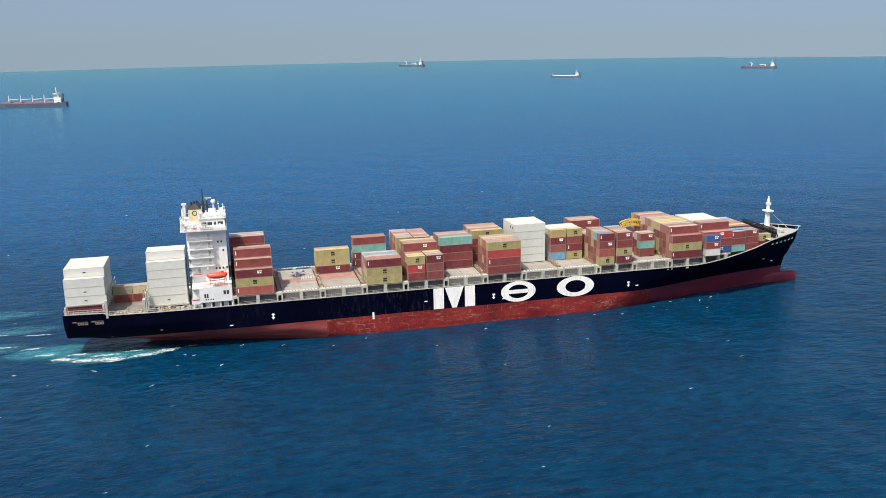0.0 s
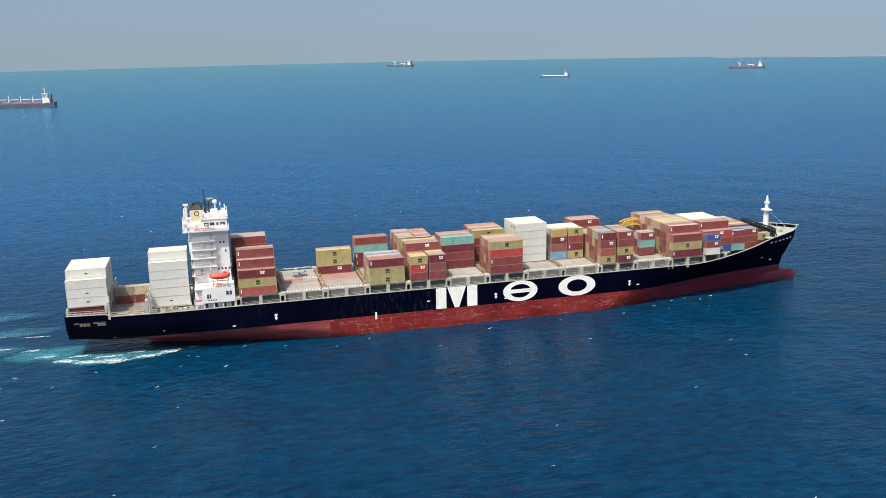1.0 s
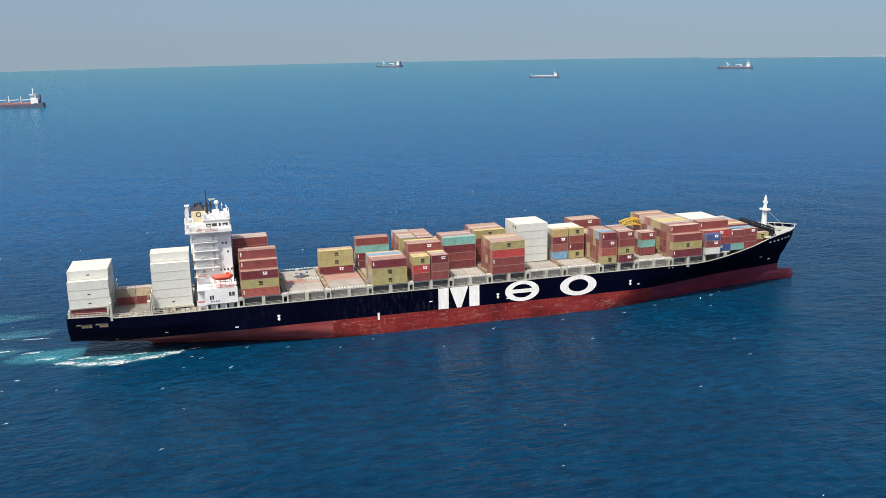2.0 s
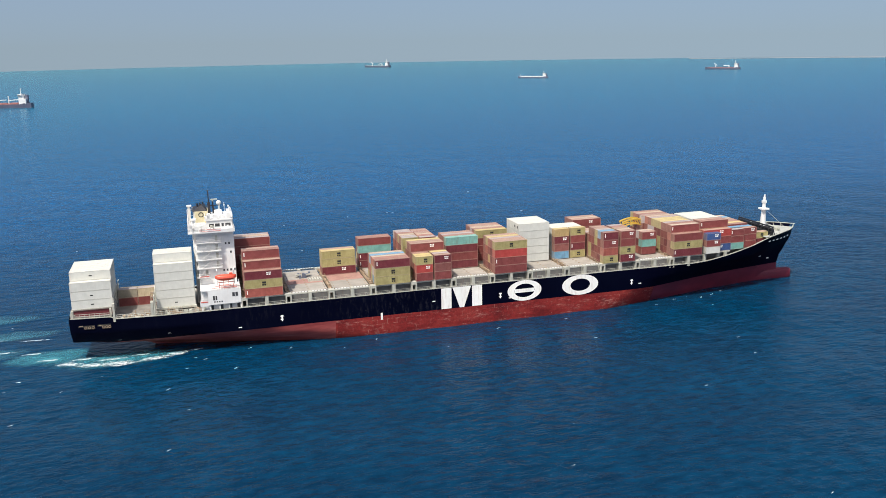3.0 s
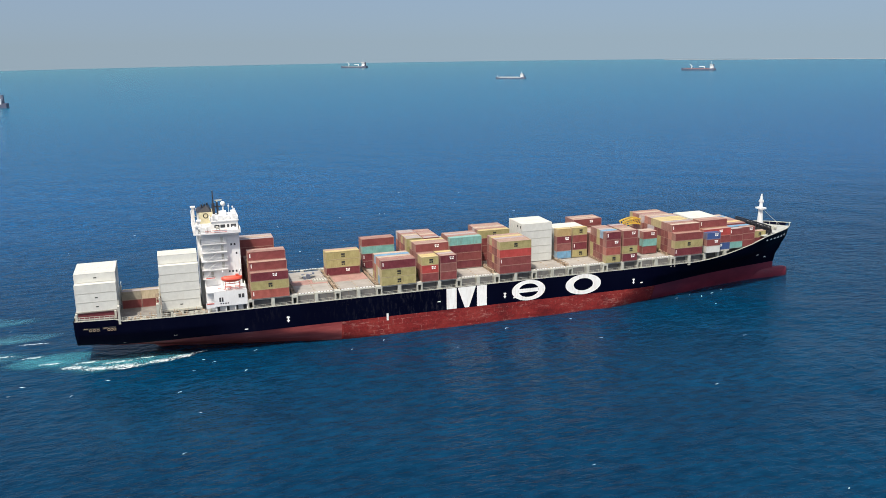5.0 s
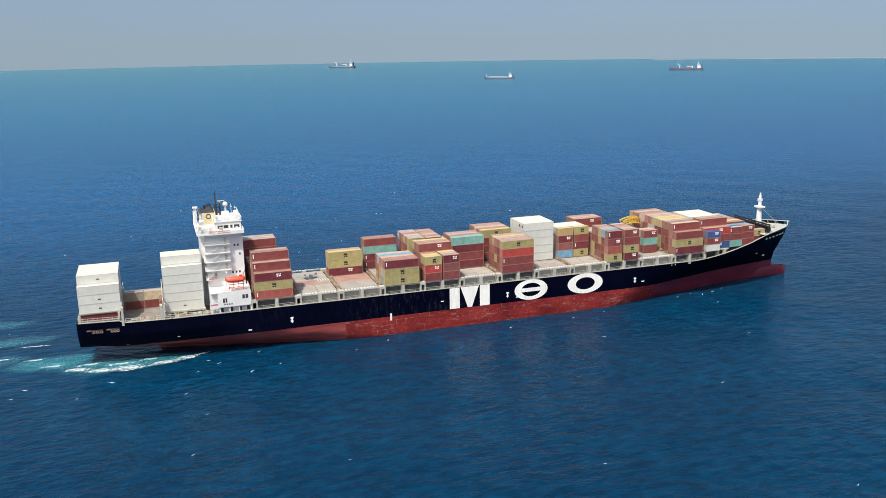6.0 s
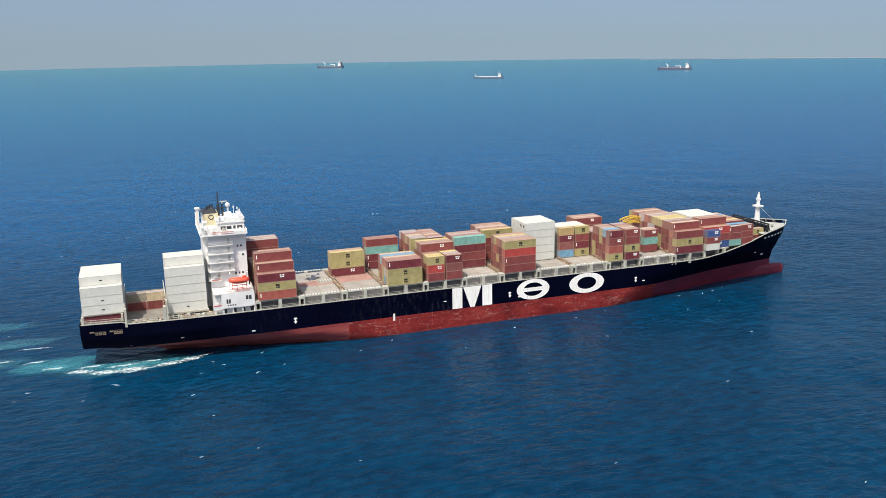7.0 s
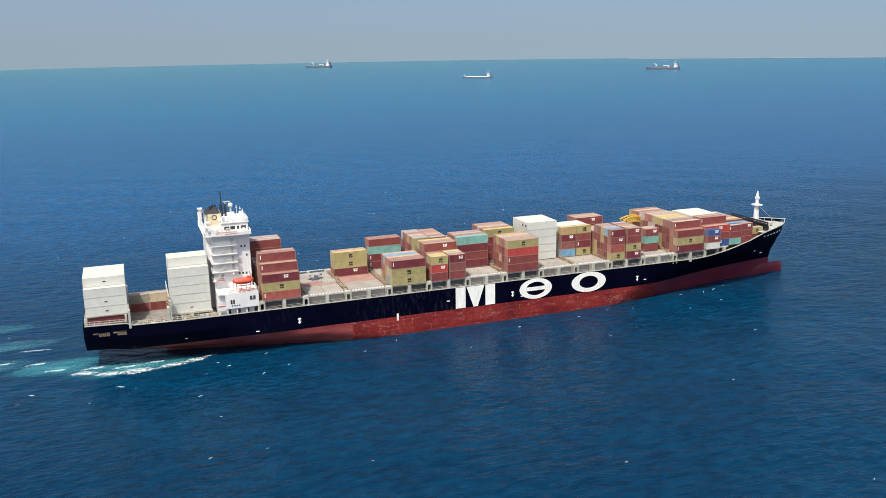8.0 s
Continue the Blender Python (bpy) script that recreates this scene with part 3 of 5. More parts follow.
def box_meshes(length, height, flat):
    """The shared meshes of one container size: body, frame, roof, two doors, end wall."""
    key = (length, height, flat)
    if key in CACHE:
        return CACHE[key]
    L, W, H = length, 2.44, height
    out = {}
    bm = bmesh.new()
    pitch, depth = 0.28, (0.003 if flat else 0.036)
    n = int((L - 0.3) / pitch)
    for side in (0, 1):
        prev = None
        for k in range(n * 4 + 1):
            x = 0.15 + (L - 0.3) * k / (n * 4)
            d = depth if k % 4 in (1, 2) else 0.0
            y = 0.03 + d if side == 0 else W - 0.03 - d
            row = (bm.verts.new((x, y, 0.15)), bm.verts.new((x, y, H - 0.1)))
            if prev:
                q = (prev[0], row[0], row[1], prev[1])
                bm.faces.new(q if side == 0 else q[::-1])
            prev = row
    box(bm, 0.1, L - 0.1, 0.09, W - 0.09, 0.12, H - 0.12)
    out["body"] = bm
    bm = bmesh.new()
    for y in (0, W - 0.14):
        for x in (0, L - 0.16):
            box(bm, x, x + 0.16, y, y + 0.14, 0.0, H)
        box(bm, 0.16, L - 0.16, y + 0.01, y + 0.13, 0.01, 0.16)
        box(bm, 0.16, L - 0.16, y + 0.01, y + 0.13, H - 0.11, H - 0.01)
    for x in (0, L - 0.16):
        for z in (0.01, H - 0.13):
            box(bm, x + 0.01, x + 0.15, 0.14, W - 0.14, z, z + 0.12)
    for y in (-0.01, W - 0.17):
        for x in (-0.01, L - 0.17):
            for z in (-0.005, H - 0.115):
                box(bm, x, x + 0.18, y, y + 0.18, z, z + 0.12)
    out["frame"] = bm
    bm = bmesh.new()
    m = int(L / 0.45)
    prev = None
    for k in range(m * 2 + 1):
        x, z = 0.16 + (L - 0.32) * k / (m * 2), H - (0.03 if k % 4 in (0, 1) else 0.06)
        row = [bm.verts.new(p) for p in ((x, 0.13, H - 0.12), (x, 0.13, z), (x, W - 0.13, z), (x, W - 0.13, H - 0.12))]
        if prev:
            for q in range(3):
                bm.faces.new((prev[q], row[q], row[q + 1], prev[q + 1]))
        prev = row
    out["roof"] = bm
    for s in (0, 1):
        bm = bmesh.new()
        y0 = 0.15 + s * (W / 2 - 0.15)
        box(bm, 0.02, 0.09, y0, y0 + W / 2 - 0.17, 0.14, H - 0.14)
        for k in (0.25, 0.7):
            beam(bm, (0.0, y0 + k * 1.07, 0.15), (0.0, y0 + k * 1.07, H - 0.15), 0.06)
        out["door" + str(s)] = bm
    bm = bmesh.new()
    prev = None
    for k in range(29):
        y, x = 0.15 + (W - 0.3) * k / 28, L - (0.04 if k % 4 in (0, 1) else 0.09)
        row = (bm.verts.new((x, y, 0.14)), bm.verts.new((x, y, H - 0.14)))
        if prev:
            bm.faces.new((prev[0], row[0], row[1], prev[1]))
        prev = row
    out["end_wall"] = bm
    bm = bmesh.new()
    if flat:
        box(bm, 0.47 * L, 0.47 * L + 0.9, -0.004, 0.03, 0.42 * H, 0.42 * H + 0.34)
    else:
        box(bm, 0.46 * L, 0.46 * L + 1.25, -0.004, 0.03, 0.52 * H, 0.52 * H + 0.62)
        box(bm, 0.46 * L, 0.46 * L + 0.5, -0.004, 0.03, 0.27 * H, 0.27 * H + 0.5)
        box(bm, 0.46 * L + 0.66, 0.46 * L + 1.25, -0.004, 0.03, 0.27 * H, 0.27 * H + 0.5)
    out["emblem"] = bm
    bm = bmesh.new()
    box(bm, 0.55, 0.85, -0.004, 0.03, 0.35 * H, 0.80 * H)
    out["code_bar"] = bm
    bm = bmesh.new()
    for x0, x1, z0, z1 in ((0.0, 0.55, 0.45, 0.85), (0.7, 0.95, 0.45, 0.85), (1.1, 1.5, 0.45, 0.85), (0.1, 0.6, -0.15, 0.3), (0.75, 1.4, -0.15, 0.3)):
        box(bm, 0.58 * L + x0, 0.58 * L + x1, -0.004, 0.03, 0.52 * H + z0, 0.52 * H + z1)
    out["white_patch"] = bm
    made = {}
    for k, bm in out.items():
        me = bpy.data.meshes.new(k)
        bm.to_mesh(me)
        bm.free()
        me.materials.append(WHITE)
        made[k] = me
    CACHE[key] = made
    return made


RR = random.Random(17)


def container(x, y, z, length, height, colour, mark=""):
    flat = colour == "white"
    me = box_meshes(length, height, flat)
    size = "forty-foot" if length > 7 else "twenty-foot"
    word = BOX[colour][1]
    c = thing("shipping_container", f"{word} {size} {'refrigerated' if flat else 'corrugated steel'} shipping container stacked on the ship", "container", pose(x, y, z), "containers on deck")
    m = BOXMAT[colour]
    roof = ROOFWHITE if flat else (ROOFOCHRE if colour in ("ochre", "tan") and RR.random() < 0.6 else (m if colour in ("teal", "sky", "blue") else RR.choice(ROOFMAT)))
    for k, name in (("body", "body"), ("frame", "frame"), ("door0", "door"), ("door1", "door"), ("end_wall", "end_wall")):
        link_mesh(name, me[k], FRAMEMAT[colour] if k in ("frame", "door0", "door1") else m, c)
    link_mesh("roof", me["roof"], roof, c, "sun-bleached dusty roof" if not flat else "")
    if mark == "dark":
        link_mesh("emblem", me["emblem"], MARKSHADE, c, "dark painted emblem")
    elif mark == "white":
        link_mesh("white_patch", me["white_patch"], MARK, c, "white painted marking")
    elif mark == "end":
        part("end_emblem", boxes((-0.04, -0.02, 0.75, 1.7, 1.1, 2.0)), MARKSHADE, c, "dark painted emblem on the end")
    elif mark == "bar":
        link_mesh("code_bar", me["code_bar"], MARK, c)
    return c


INNER = []


def put(x, y, z, length, height, colour, mark, inner):
    """A container of its own, or, deep inside a pile, one of the joined rest."""
    if inner:
        INNER.append((x, y, z, length, height, colour))
    else:
        container(x, y, z, length, height, colour, mark)


def inner_containers():
    """The boxes deep inside the piles, of which only ends show: one joined mesh."""
    me = bpy.data.meshes.new("inner_containers")
    names = sorted({c[5] for c in INNER})
    verts, faces, mats = [], [], []
    for x, y, z, L, H, col in INNER:
        W = 2.44
        for x0, x1, y0, y1, z0, z1 in ((x, x + L, y + 0.05, y + W - 0.05, z + 0.05, z + H - 0.05), (x - 0.04, x + 0.12, y, y + 0.14, z, z + H), (x - 0.04, x + 0.12, y + W - 0.14, y + W, z, z + H),
                                       (x - 0.04, x + 0.12, y + 0.14, y + W - 0.14, z, z + 0.12), (x - 0.04, x + 0.12, y + 0.14, y + W - 0.14, z + H - 0.12, z + H),
                                       (x - 0.05, x, y + 0.5, y + 0.56, z + 0.1, z + H - 0.1), (x - 0.05, x, y + 0.95, y + 1.01, z + 0.1, z + H - 0.1), (x - 0.05, x, y + 1.4, y + 1.46, z + 0.1, z + H - 0.1), (x - 0.05, x, y + 1.9, y + 1.96, z + 0.1, z + H - 0.1)):
            n = len(verts)
            verts += [(x0, y0, z0), (x1, y0, z0), (x1, y1, z0), (x0, y1, z0), (x0, y0, z1), (x1, y0, z1), (x1, y1, z1), (x0, y1, z1)]
            for f in ((3, 2, 1, 0), (4, 5, 6, 7), (0, 1, 5, 4), (1, 2, 6, 5), (2, 3, 7, 6), (3, 0, 4, 7)):
                faces.append(tuple(n + i for i in f))
                mats.append(names.index(col) + (0 if x1 - x0 > 1 else len(names)))
    me.from_pydata(verts, [], faces)
    for k in names:
        me.materials.append(BOXMAT[k])
    for k in names:
        me.materials.append(FRAMEMAT[k])
    me.polygons.foreach_set("material_index", mats)
    tagged(new("inner_containers", me), "mixed steel shipping containers packed inside the stacks", "containers", kind="stuff")


ROWW = 2.477
Z0 = 17.25
PALETTE = ["red"] * 7 + ["maroon"] * 4 + ["brown"] * 4 + ["orange"] * 2 + ["ochre"] * 4 + ["tan"] + ["grey"] + ["sky"]


def stack(x, row, tiers, length=12.19, height=2.9, z=Z0, inner=False):
    """One pile in a row, from the bottom: colours, or colour:mark."""
    for k, t in enumerate(tiers):
        col, _, mark = t.partition(":")
        if not col:
            continue
        if col == "?":
            col = RR.choice(PALETTE)
        if not mark and col == "ochre":
            mark = "dark"
        put(x, -16.1 + row * ROWW, z + k * height, length, height - (0.05 if col == 'white' else 0.012), col, mark, inner and k < len(tiers) - 1)


def block(x, rows, front, behind=None, length=12.19, height=2.9, z=Z0, top=None, inner=True):
    """Several rows of one height: the first as given, the rest mixed."""
    for i, r in enumerate(rows):
        if i == 0:
            stack(x, r, front, length, height, z)
        else:
            tiers = behind or ["?"] * len(front)
            if top and behind is None:
                tiers = ["?"] * (len(front) - 1) + [top]
            stack(x, r, tiers, length, height, z, inner)


def cargo():
    # aft of the house
    stack(1.8, 1.75, ["white:dark", "white:dark", "white"], z=17.4)
    for r in range(1, 7):
        stack(1.8, r + 1.75, ["white"] * 3 + ["white:dark" if r == 1 else "white"], z=17.4, inner=r > 1)
    stack(27.0, 2.5, ["white:dark"] + ["white"] * 4, z=14.9)
    for r in range(1, 4):
        stack(27.0, r + 2.5, ["white"] * 6, z=14.9, inner=r > 1)
    stack(14.6, 7, ["red", "taupe"], 6.06, z=13.3)
    stack(20.8, 7, ["red", "beige"], 6.06, z=13.3)
    # before the house
    b = bay(-1) - 0.4
    stack(b, 0, ["orange:bar", "ochre", "maroon:white"])
    stack(b, 1, ["?", "?", "?", "red:bar"])
    stack(b, 2, ["?", "?", "?", "red", "red:bar"])
    stack(b, 3, ["?", "?", "?", "?", "brown"])
    for r in range(4, 10):
        stack(b, r, ["?", "?", "?"], inner=True)
    for r in (10, 11, 12):
        stack(b - 1.3, r, ["red", "red", "red", "red", "red"], inner=r > 10)
    b = bay(1) - 0.9
    stack(b, 8, ["maroon:white", "ochre", "ochre"], z=17.1)
    stack(b, 9, ["?", "ochre", "ochre"], z=17.1)
    b = bay(2)
    block(b, range(0, 5), ["ochre", "ochre", "maroon:bar"], ["?", "?", "?"])
    stack(b - 1, 10, ["maroon:bar", "maroon:bar", "teal", "red"], height=2.75)
    stack(b - 1, 11, ["?", "?", "?", "red"], height=2.75)
    b = bay(3)
    for r in range(0, 3):
        stack(b, r, ["red", "bright:white", "ochre"] if r == 0 else ["?"] * 3, 6.06, inner=r > 0)
        stack(b + 6.6, r, ["red", "brown", "maroon:white"] if r == 0 else ["?"] * 3, 6.06, inner=r > 0)
    block(b, range(3, 6), ["red", "red", "red:white", "red:white"])
    for r in range(7, 13):
        stack(b - 0.5, r, ["?", "?", "ochre", "ochre"] if r == 7 else ["?"] * 4, 6.06, inner=r > 7)
        stack(b + 6.0, r, ["?", "?", "red", "red"] if r == 7 else ["?"] * 4, 6.06, 2.85, inner=r > 7)
    b = bay(4)
    block(b, range(5, 9), ["maroon", "red", "maroon", "teal"], top="red")
    block(b, range(9, 12), ["?", "?", "red"])
    b = bay(5)
    block(b, range(0, 5), ["red", "red:bar", "bright", "ochre"])
    block(b - 0.3, range(8, 13), ["red", "red", "red", "ochre"])
    b = bay(6) - 0.6
    for r in range(5, 10):
        stack(b, r, ["white"] * 4 + ["white:end" if r < 7 else "white"], inner=r > 5)
    b = bay(7) - 0.6
    stack(b, 5, ["sky", "brown", "maroon:white", "tan"], 6.06, 2.85)
    stack(b + 6.6, 5, ["ochre", "maroon:bar", "red", "ochre"], 6.06, 2.85)
    for r in range(6, 9):
        stack(b, r, ["white"] * 4, height=2.87, inner=True)
    b = bay(8) - 0.9
    for r in range(0, 5):
        stack(b, r, ["ochre", "orange", "red:white", "maroon:bar"] if r == 0 else ["?"] * 4, 6.06, inner=r > 0)
        stack(b + 7.0, r, ["maroon:white", "ochre", "red", "red:white"] if r == 0 else ["?"] * 4, 6.06, inner=r > 0)
    block(b, range(5, 9), ["red", "red", "red"])
    block(b - 1.0, range(10, 13), ["red", "red", "red", "red:white"])
    b = bay(9)
    for r in (3, 4):
        stack(b + 4.6, r, ["red:white", "teal", "red:white"] if r == 3 else ["?"] * 3, 6.06, inner=r > 0)
    block(b, range(6, 9), ["red", "red"])
    b = bay(10) - 0.4
    stack(b, 0, ["maroon:bar", "ochre", "red"])
    block(b, range(1, 9), ["?", "?", "?", "red:bar"])
    block(b - 1.0, range(9, 13), ["?", "?", "?", "grey"])
    b = bay(11) - 0.7
    stack(b, 0, ["white", "red:white", "blue:white"], 6.06, 2.6)
    stack(b + 0.2, 1, ["blue:white", "red", "bright:white"], height=2.85)
    block(b, range(2, 4), ["?", "?", "?", "red:bar"])
    for r in range(4, 9):
        stack(b - 1.0, r, ["white"] * 4, height=2.95, inner=True)
    block(b, range(9, 12), ["?", "?", "?"])
    b = 238.6
    stack(b, 1.2, ["teal", "red", "red:bar"], 6.06, 2.6)
    stack(b + 6.3, 1.6, ["red", "red", "red:white"], 6.06, 2.6)
    stack(b, 2.7, ["?", "?", "?"], height=2.6)
    block(b, range(4, 7), ["?", "?", "red"], height=2.75)
    block(b, range(7, 11), ["?", "?", "red"], height=2.75)
    stack(251.6, 2.4, ["?", "ochre"], 6.06, 2.6)


cargo()
inner_containers()


# ---- the house ----
TF = -8.3    # the tower's starboard face
GY = -9.9    # the outer edge of its galleries


def house():
    H = thing("deck_house", "white multi-storey ship's accommodation block with bridge on top", "superstructure")
    part("tower", boxes((41.0, 52.9, TF, 11.5, 13.2, 38.6)), WHITE, H, "white painted steel tower walls")
    part("casing", boxes((39.9, 41.0, -2.4, 11.0, 13.2, 38.6)), WHITE, H)
    part("base_house", boxes((41.0, 52.9, -14.5, TF, 13.2, 20.6)), WHITE, H)
    bm = boxes((41.0, 53.6, -16.0, TF, 20.6, 20.9), (43.2, 53.6, -16.0, -15.8, 16.0, 20.6), (53.4, 53.6, -15.8, TF, 16.0, 20.6), (43.2, 43.4, -15.8, -14.5, 16.0, 20.6))
    part("boat_deck", bm, WHITE, H)
    # dark plates laid on the plating stand in for shade inside the openings
    for xa, xb, za, zb in ((44.7, 46.0, 17.5, 18.9), (50.8, 52.6, 18.3, 19.6)):
        part("side_opening", boxes((xa, xb, -16.05, -15.99, za, zb)), DARK, H, "dark plate painted for the shade of an opening in the side plating")
        part("opening_brace", boxes((xa + (xb - xa) * 0.45, xa + (xb - xa) * 0.45 + 0.2, -16.1, -16.0, za, zb)), WHITE, H)
    part("low_bulwark", boxes((40.6, 43.2, -15.9, -15.75, 15.6, 17.4)), WHITE, H)
    part("port_boat_deck", boxes((41.2, 53.6, 11.5, 16.0, 20.6, 20.9), (41.2, 53.6, 15.8, 16.0, 16.0, 20.6)), WHITE, H)
    for x in (40.9, 43.5, 46.5, 49.5, 53.2):
        part("deck_post", boxes((x, x + 0.35, -15.7, -15.3, 13.2, 15.98)), WHITE, H)
    for k, z in enumerate((23.6, 26.5, 29.35, 32.2, 35.05)):
        xe = 44.4 if k == 0 else 48.7
        g = part("gallery", boxes((40.4, xe, GY, TF, z, z + 0.2), (40.4, 41.0, TF, -2.4, z, z + 0.2)), WHITE, H, "white open gallery")
        bm = bmesh.new()
        rail(bm, [(40.5, -3.2, z + 0.2), (40.5, GY + 0.06, z + 0.2), (xe - 0.06, GY + 0.06, z + 0.2), (xe - 0.06, TF - 0.1, z + 0.2)], 1.05, 1.1, 0.07)
        part("gallery_rail", bm, WHITE, g)
        if k < 4:
            # the inclined ladder up to the next gallery
            up = (26.5, 29.35, 32.2, 35.05)[k] - z
            xa, xb = (42.2, 46.2) if k else (41.4, 43.6)
            bm = bmesh.new()
            for yy in (GY + 0.35, GY + 1.05):
                beam(bm, (xa, yy, z + 0.2), (xb, yy, z + up + 0.2), 0.16)
                beam(bm, (xa, yy, z + 1.1), (xb, yy, z + up + 1.1), 0.07)
            for i in range(10):
                f = i / 9
                box(bm, xa + (xb - xa) * f, xa + (xb - xa) * f + 0.25, GY + 0.35, GY + 1.05, z + 0.2 + up * f, z + 0.26 + up * f)
            part("ladder", bm, WHITE, g)
        part("door", boxes((46.9, 47.7, TF - 0.06, TF + 0.01, z + 0.22, z + 2.1)) if k else boxes((43.2, 44.0, TF - 0.06, TF + 0.01, z + 0.22, z + 2.1)), PALE, g)
        bm = bmesh.new()
        for x in (41.2, 44.3, 47.4)[:2 if k == 0 else 3]:
            beam(bm, (x, TF, z - 0.9), (x, GY + 0.2, z), 0.14)
        part("bracket", bm, WHITE, g)
    for x, z in ((49.9, 34.0), (51.0, 34.0), (51.4, 31.0), (49.9, 25.0), (51.0, 25.0), (48.8, 25.0), (52.2, 25.1)):
        w = part("window", boxes((x, x + 0.55, TF - 0.06, TF + 0.01, z, z + 0.7)), DARK, H, "small dark square window")
        part("window_frame", boxes((x - 0.07, x + 0.62, TF - 0.10, TF - 0.05, z + 0.7, z + 0.80)), WHITE, w)
    for k in range(5):
        for s in range(5):
            y = -6.4 + s * 3.2
            z = 22 + k * 3.05
            w = part("window", boxes((52.89, 52.96, y - 0.3, y + 0.3, z, z + 0.8)), DARK, H, "small dark square window")
    # bridge
    part("bridge_deck", boxes((38.6, 53.3, -10.8, 10.8, 38.6, 38.95), (41.0, 52.9, -9.6, TF, 37.7, 38.6)), WHITE, H)
    bm = bmesh.new()
    rail(bm, [(45.0, -10.7, 38.95), (38.7, -10.7, 38.95), (38.7, 10.7, 38.95)], 1.15, 1.1, 0.09)
    part("bridge_rail", bm, WHITE, H)
    part("wing_bulwark", boxes((45.0, 53.3, -10.8, -10.65, 38.95, 39.7), (53.15, 53.3, -10.65, 10.65, 38.95, 40.1)), WHITE, H)
    part("red_rail", boxes((42.2, 49.0, -10.88, -10.8, 39.75, 39.87), (42.2, 49.0, -10.88, -10.8, 39.2, 39.3)), REDRAIL, H, "red painted guard rail")
    bm = bmesh.new()
    rail(bm, [(44.3, -15.9, 20.9), (53.4, -15.9, 20.9), (53.4, -9.0, 20.9)], 1.1, 1.1, 0.09)
    rail(bm, [(40.9, -15.9, 17.4), (43.0, -15.9, 17.4)], 1.0, 0.8, 0.08)
    part("boat_deck_rail", bm, WHITE, H)
    part("red_rail", boxes((44.5, 52.5, -16.06, -15.97, 21.95, 22.07), (44.5, 52.5, -16.06, -15.97, 21.4, 21.5)), REDRAIL, H, "red painted guard rail")
    part("red_stripe", boxes((40.8, 43.1, -15.96, -15.9, 16.9, 17.25)), REDRAIL, H)
    for k in range(4):
        part("small_port", boxes((45.0 + 0.75 * k, 45.4 + 0.75 * k, -16.05, -15.99, 16.7, 17.1)), DARK, H)
    # wheelhouse and its windows
    part("wheelhouse", boxes((44.6, 52.9, -7.0, 7.0, 38.95, 41.9), (44.2, 53.2, -7.3, 7.3, 41.9, 42.15)), WHITE, H)
    for x0, x1 in ((45.4, 47.0), (47.3, 48.8), (49.4, 50.1), (50.6, 52.3)):
        part("bridge_window", boxes((x0, x1, -7.06, -6.99, 39.85, 40.85)), DARK, H, "dark bridge window")
    for k in range(8):
        y = -6.6 + k * 1.68
        part("bridge_window", boxes((52.88, 52.96, y, y + 1.4, 39.85, 40.95)), DARK, H, "dark bridge window")
    bm = bmesh.new()
    rail(bm, [(44.3, -7.2, 42.15), (53.1, -7.2, 42.15), (53.1, 7.2, 42.15)], 1.1, 1.2, 0.09)
    rail(bm, [(44.3, -7.2, 42.15), (44.3, 7.2, 42.15)], 1.1, 1.3, 0.09)
    part("top_rail", bm, WHITE, H)
    for b6 in ((46.8, 48.4, -6.2, -4.2, 42.15, 43.6), (49.0, 50.6, -5.2, -3.0, 42.15, 43.2), (51.2, 52.4, -6.4, -5.0, 42.15, 44.0), (45.0, 46.0, -6.6, -5.4, 42.15, 44.1), (51.4, 52.6, 0.5, 2.5, 42.15, 43.8), (47.6, 50.0, 2.0, 4.6, 42.15, 43.4)):
        part("roof_locker", boxes(b6), WHITE, H)
    # deck gear on the after end of the bridge deck
    for x, y, z in ((39.2, -9.6, 41.0), (40.2, -4.2, 41.8), (39.0, 8.6, 44.2), (40.6, 9.4, 43.2)):
        part("vent_trunk", boxes((x, x + 0.9, y, y + 0.9, 38.95, z), (x - 0.35, x + 1.25, y - 0.3, y + 1.2, z, z + 0.45)), WHITE, H, "white ventilator with a square cowl")
    for a3, b3, r in [((38.8, y, 38.95), (38.8, y, 43.0), 0.2) for y in (-8.0, -5.5, 4.0, 7.0, 9.8)] + [((38.8, 4.0, z), (38.8, 10.4, z), 0.16) for z in (41.0, 43.0)] + [((38.8, 9.8, z), (41.2, 9.8, z), 0.16) for z in (41.0, 43.0)]:
        bm = bmesh.new()
        beam(bm, a3, b3, r)
        part("frame_bar", bm, WHITE, H)
    rr = random.Random(31)
    for k in range(18):
        x, y = rr.uniform(39.2, 44.0), rr.uniform(-10.0, -5.8)
        if k > 10:
            x, y = rr.uniform(45.0, 52.4), rr.uniform(-10.2, -7.8)
        h = rr.uniform(0.4, 1.9)
        part("deck_locker", boxes((x, x + rr.uniform(0.3, 0.9), y, y + rr.uniform(0.3, 0.8), 38.95, 38.95 + h)), PALE if k % 4 == 0 else WHITE, H)
    for x in (39.3, 40.9, 42.5):
        bm = bmesh.new()
        beam(bm, (x, -10.6, 38.95), (x, -10.6, 42.6 - 0.7 * (x - 39.3)), 0.16)
        beam(bm, (x, -10.6, 41.0), (x + 1.5, -10.6, 39.2), 0.12)
        beam(bm, (x, -10.6, 42.4 - 0.7 * (x - 39.3)), (x, -6.0, 42.4 - 0.7 * (x - 39.3)), 0.12)
        part("awning_frame", bm, WHITE, H)
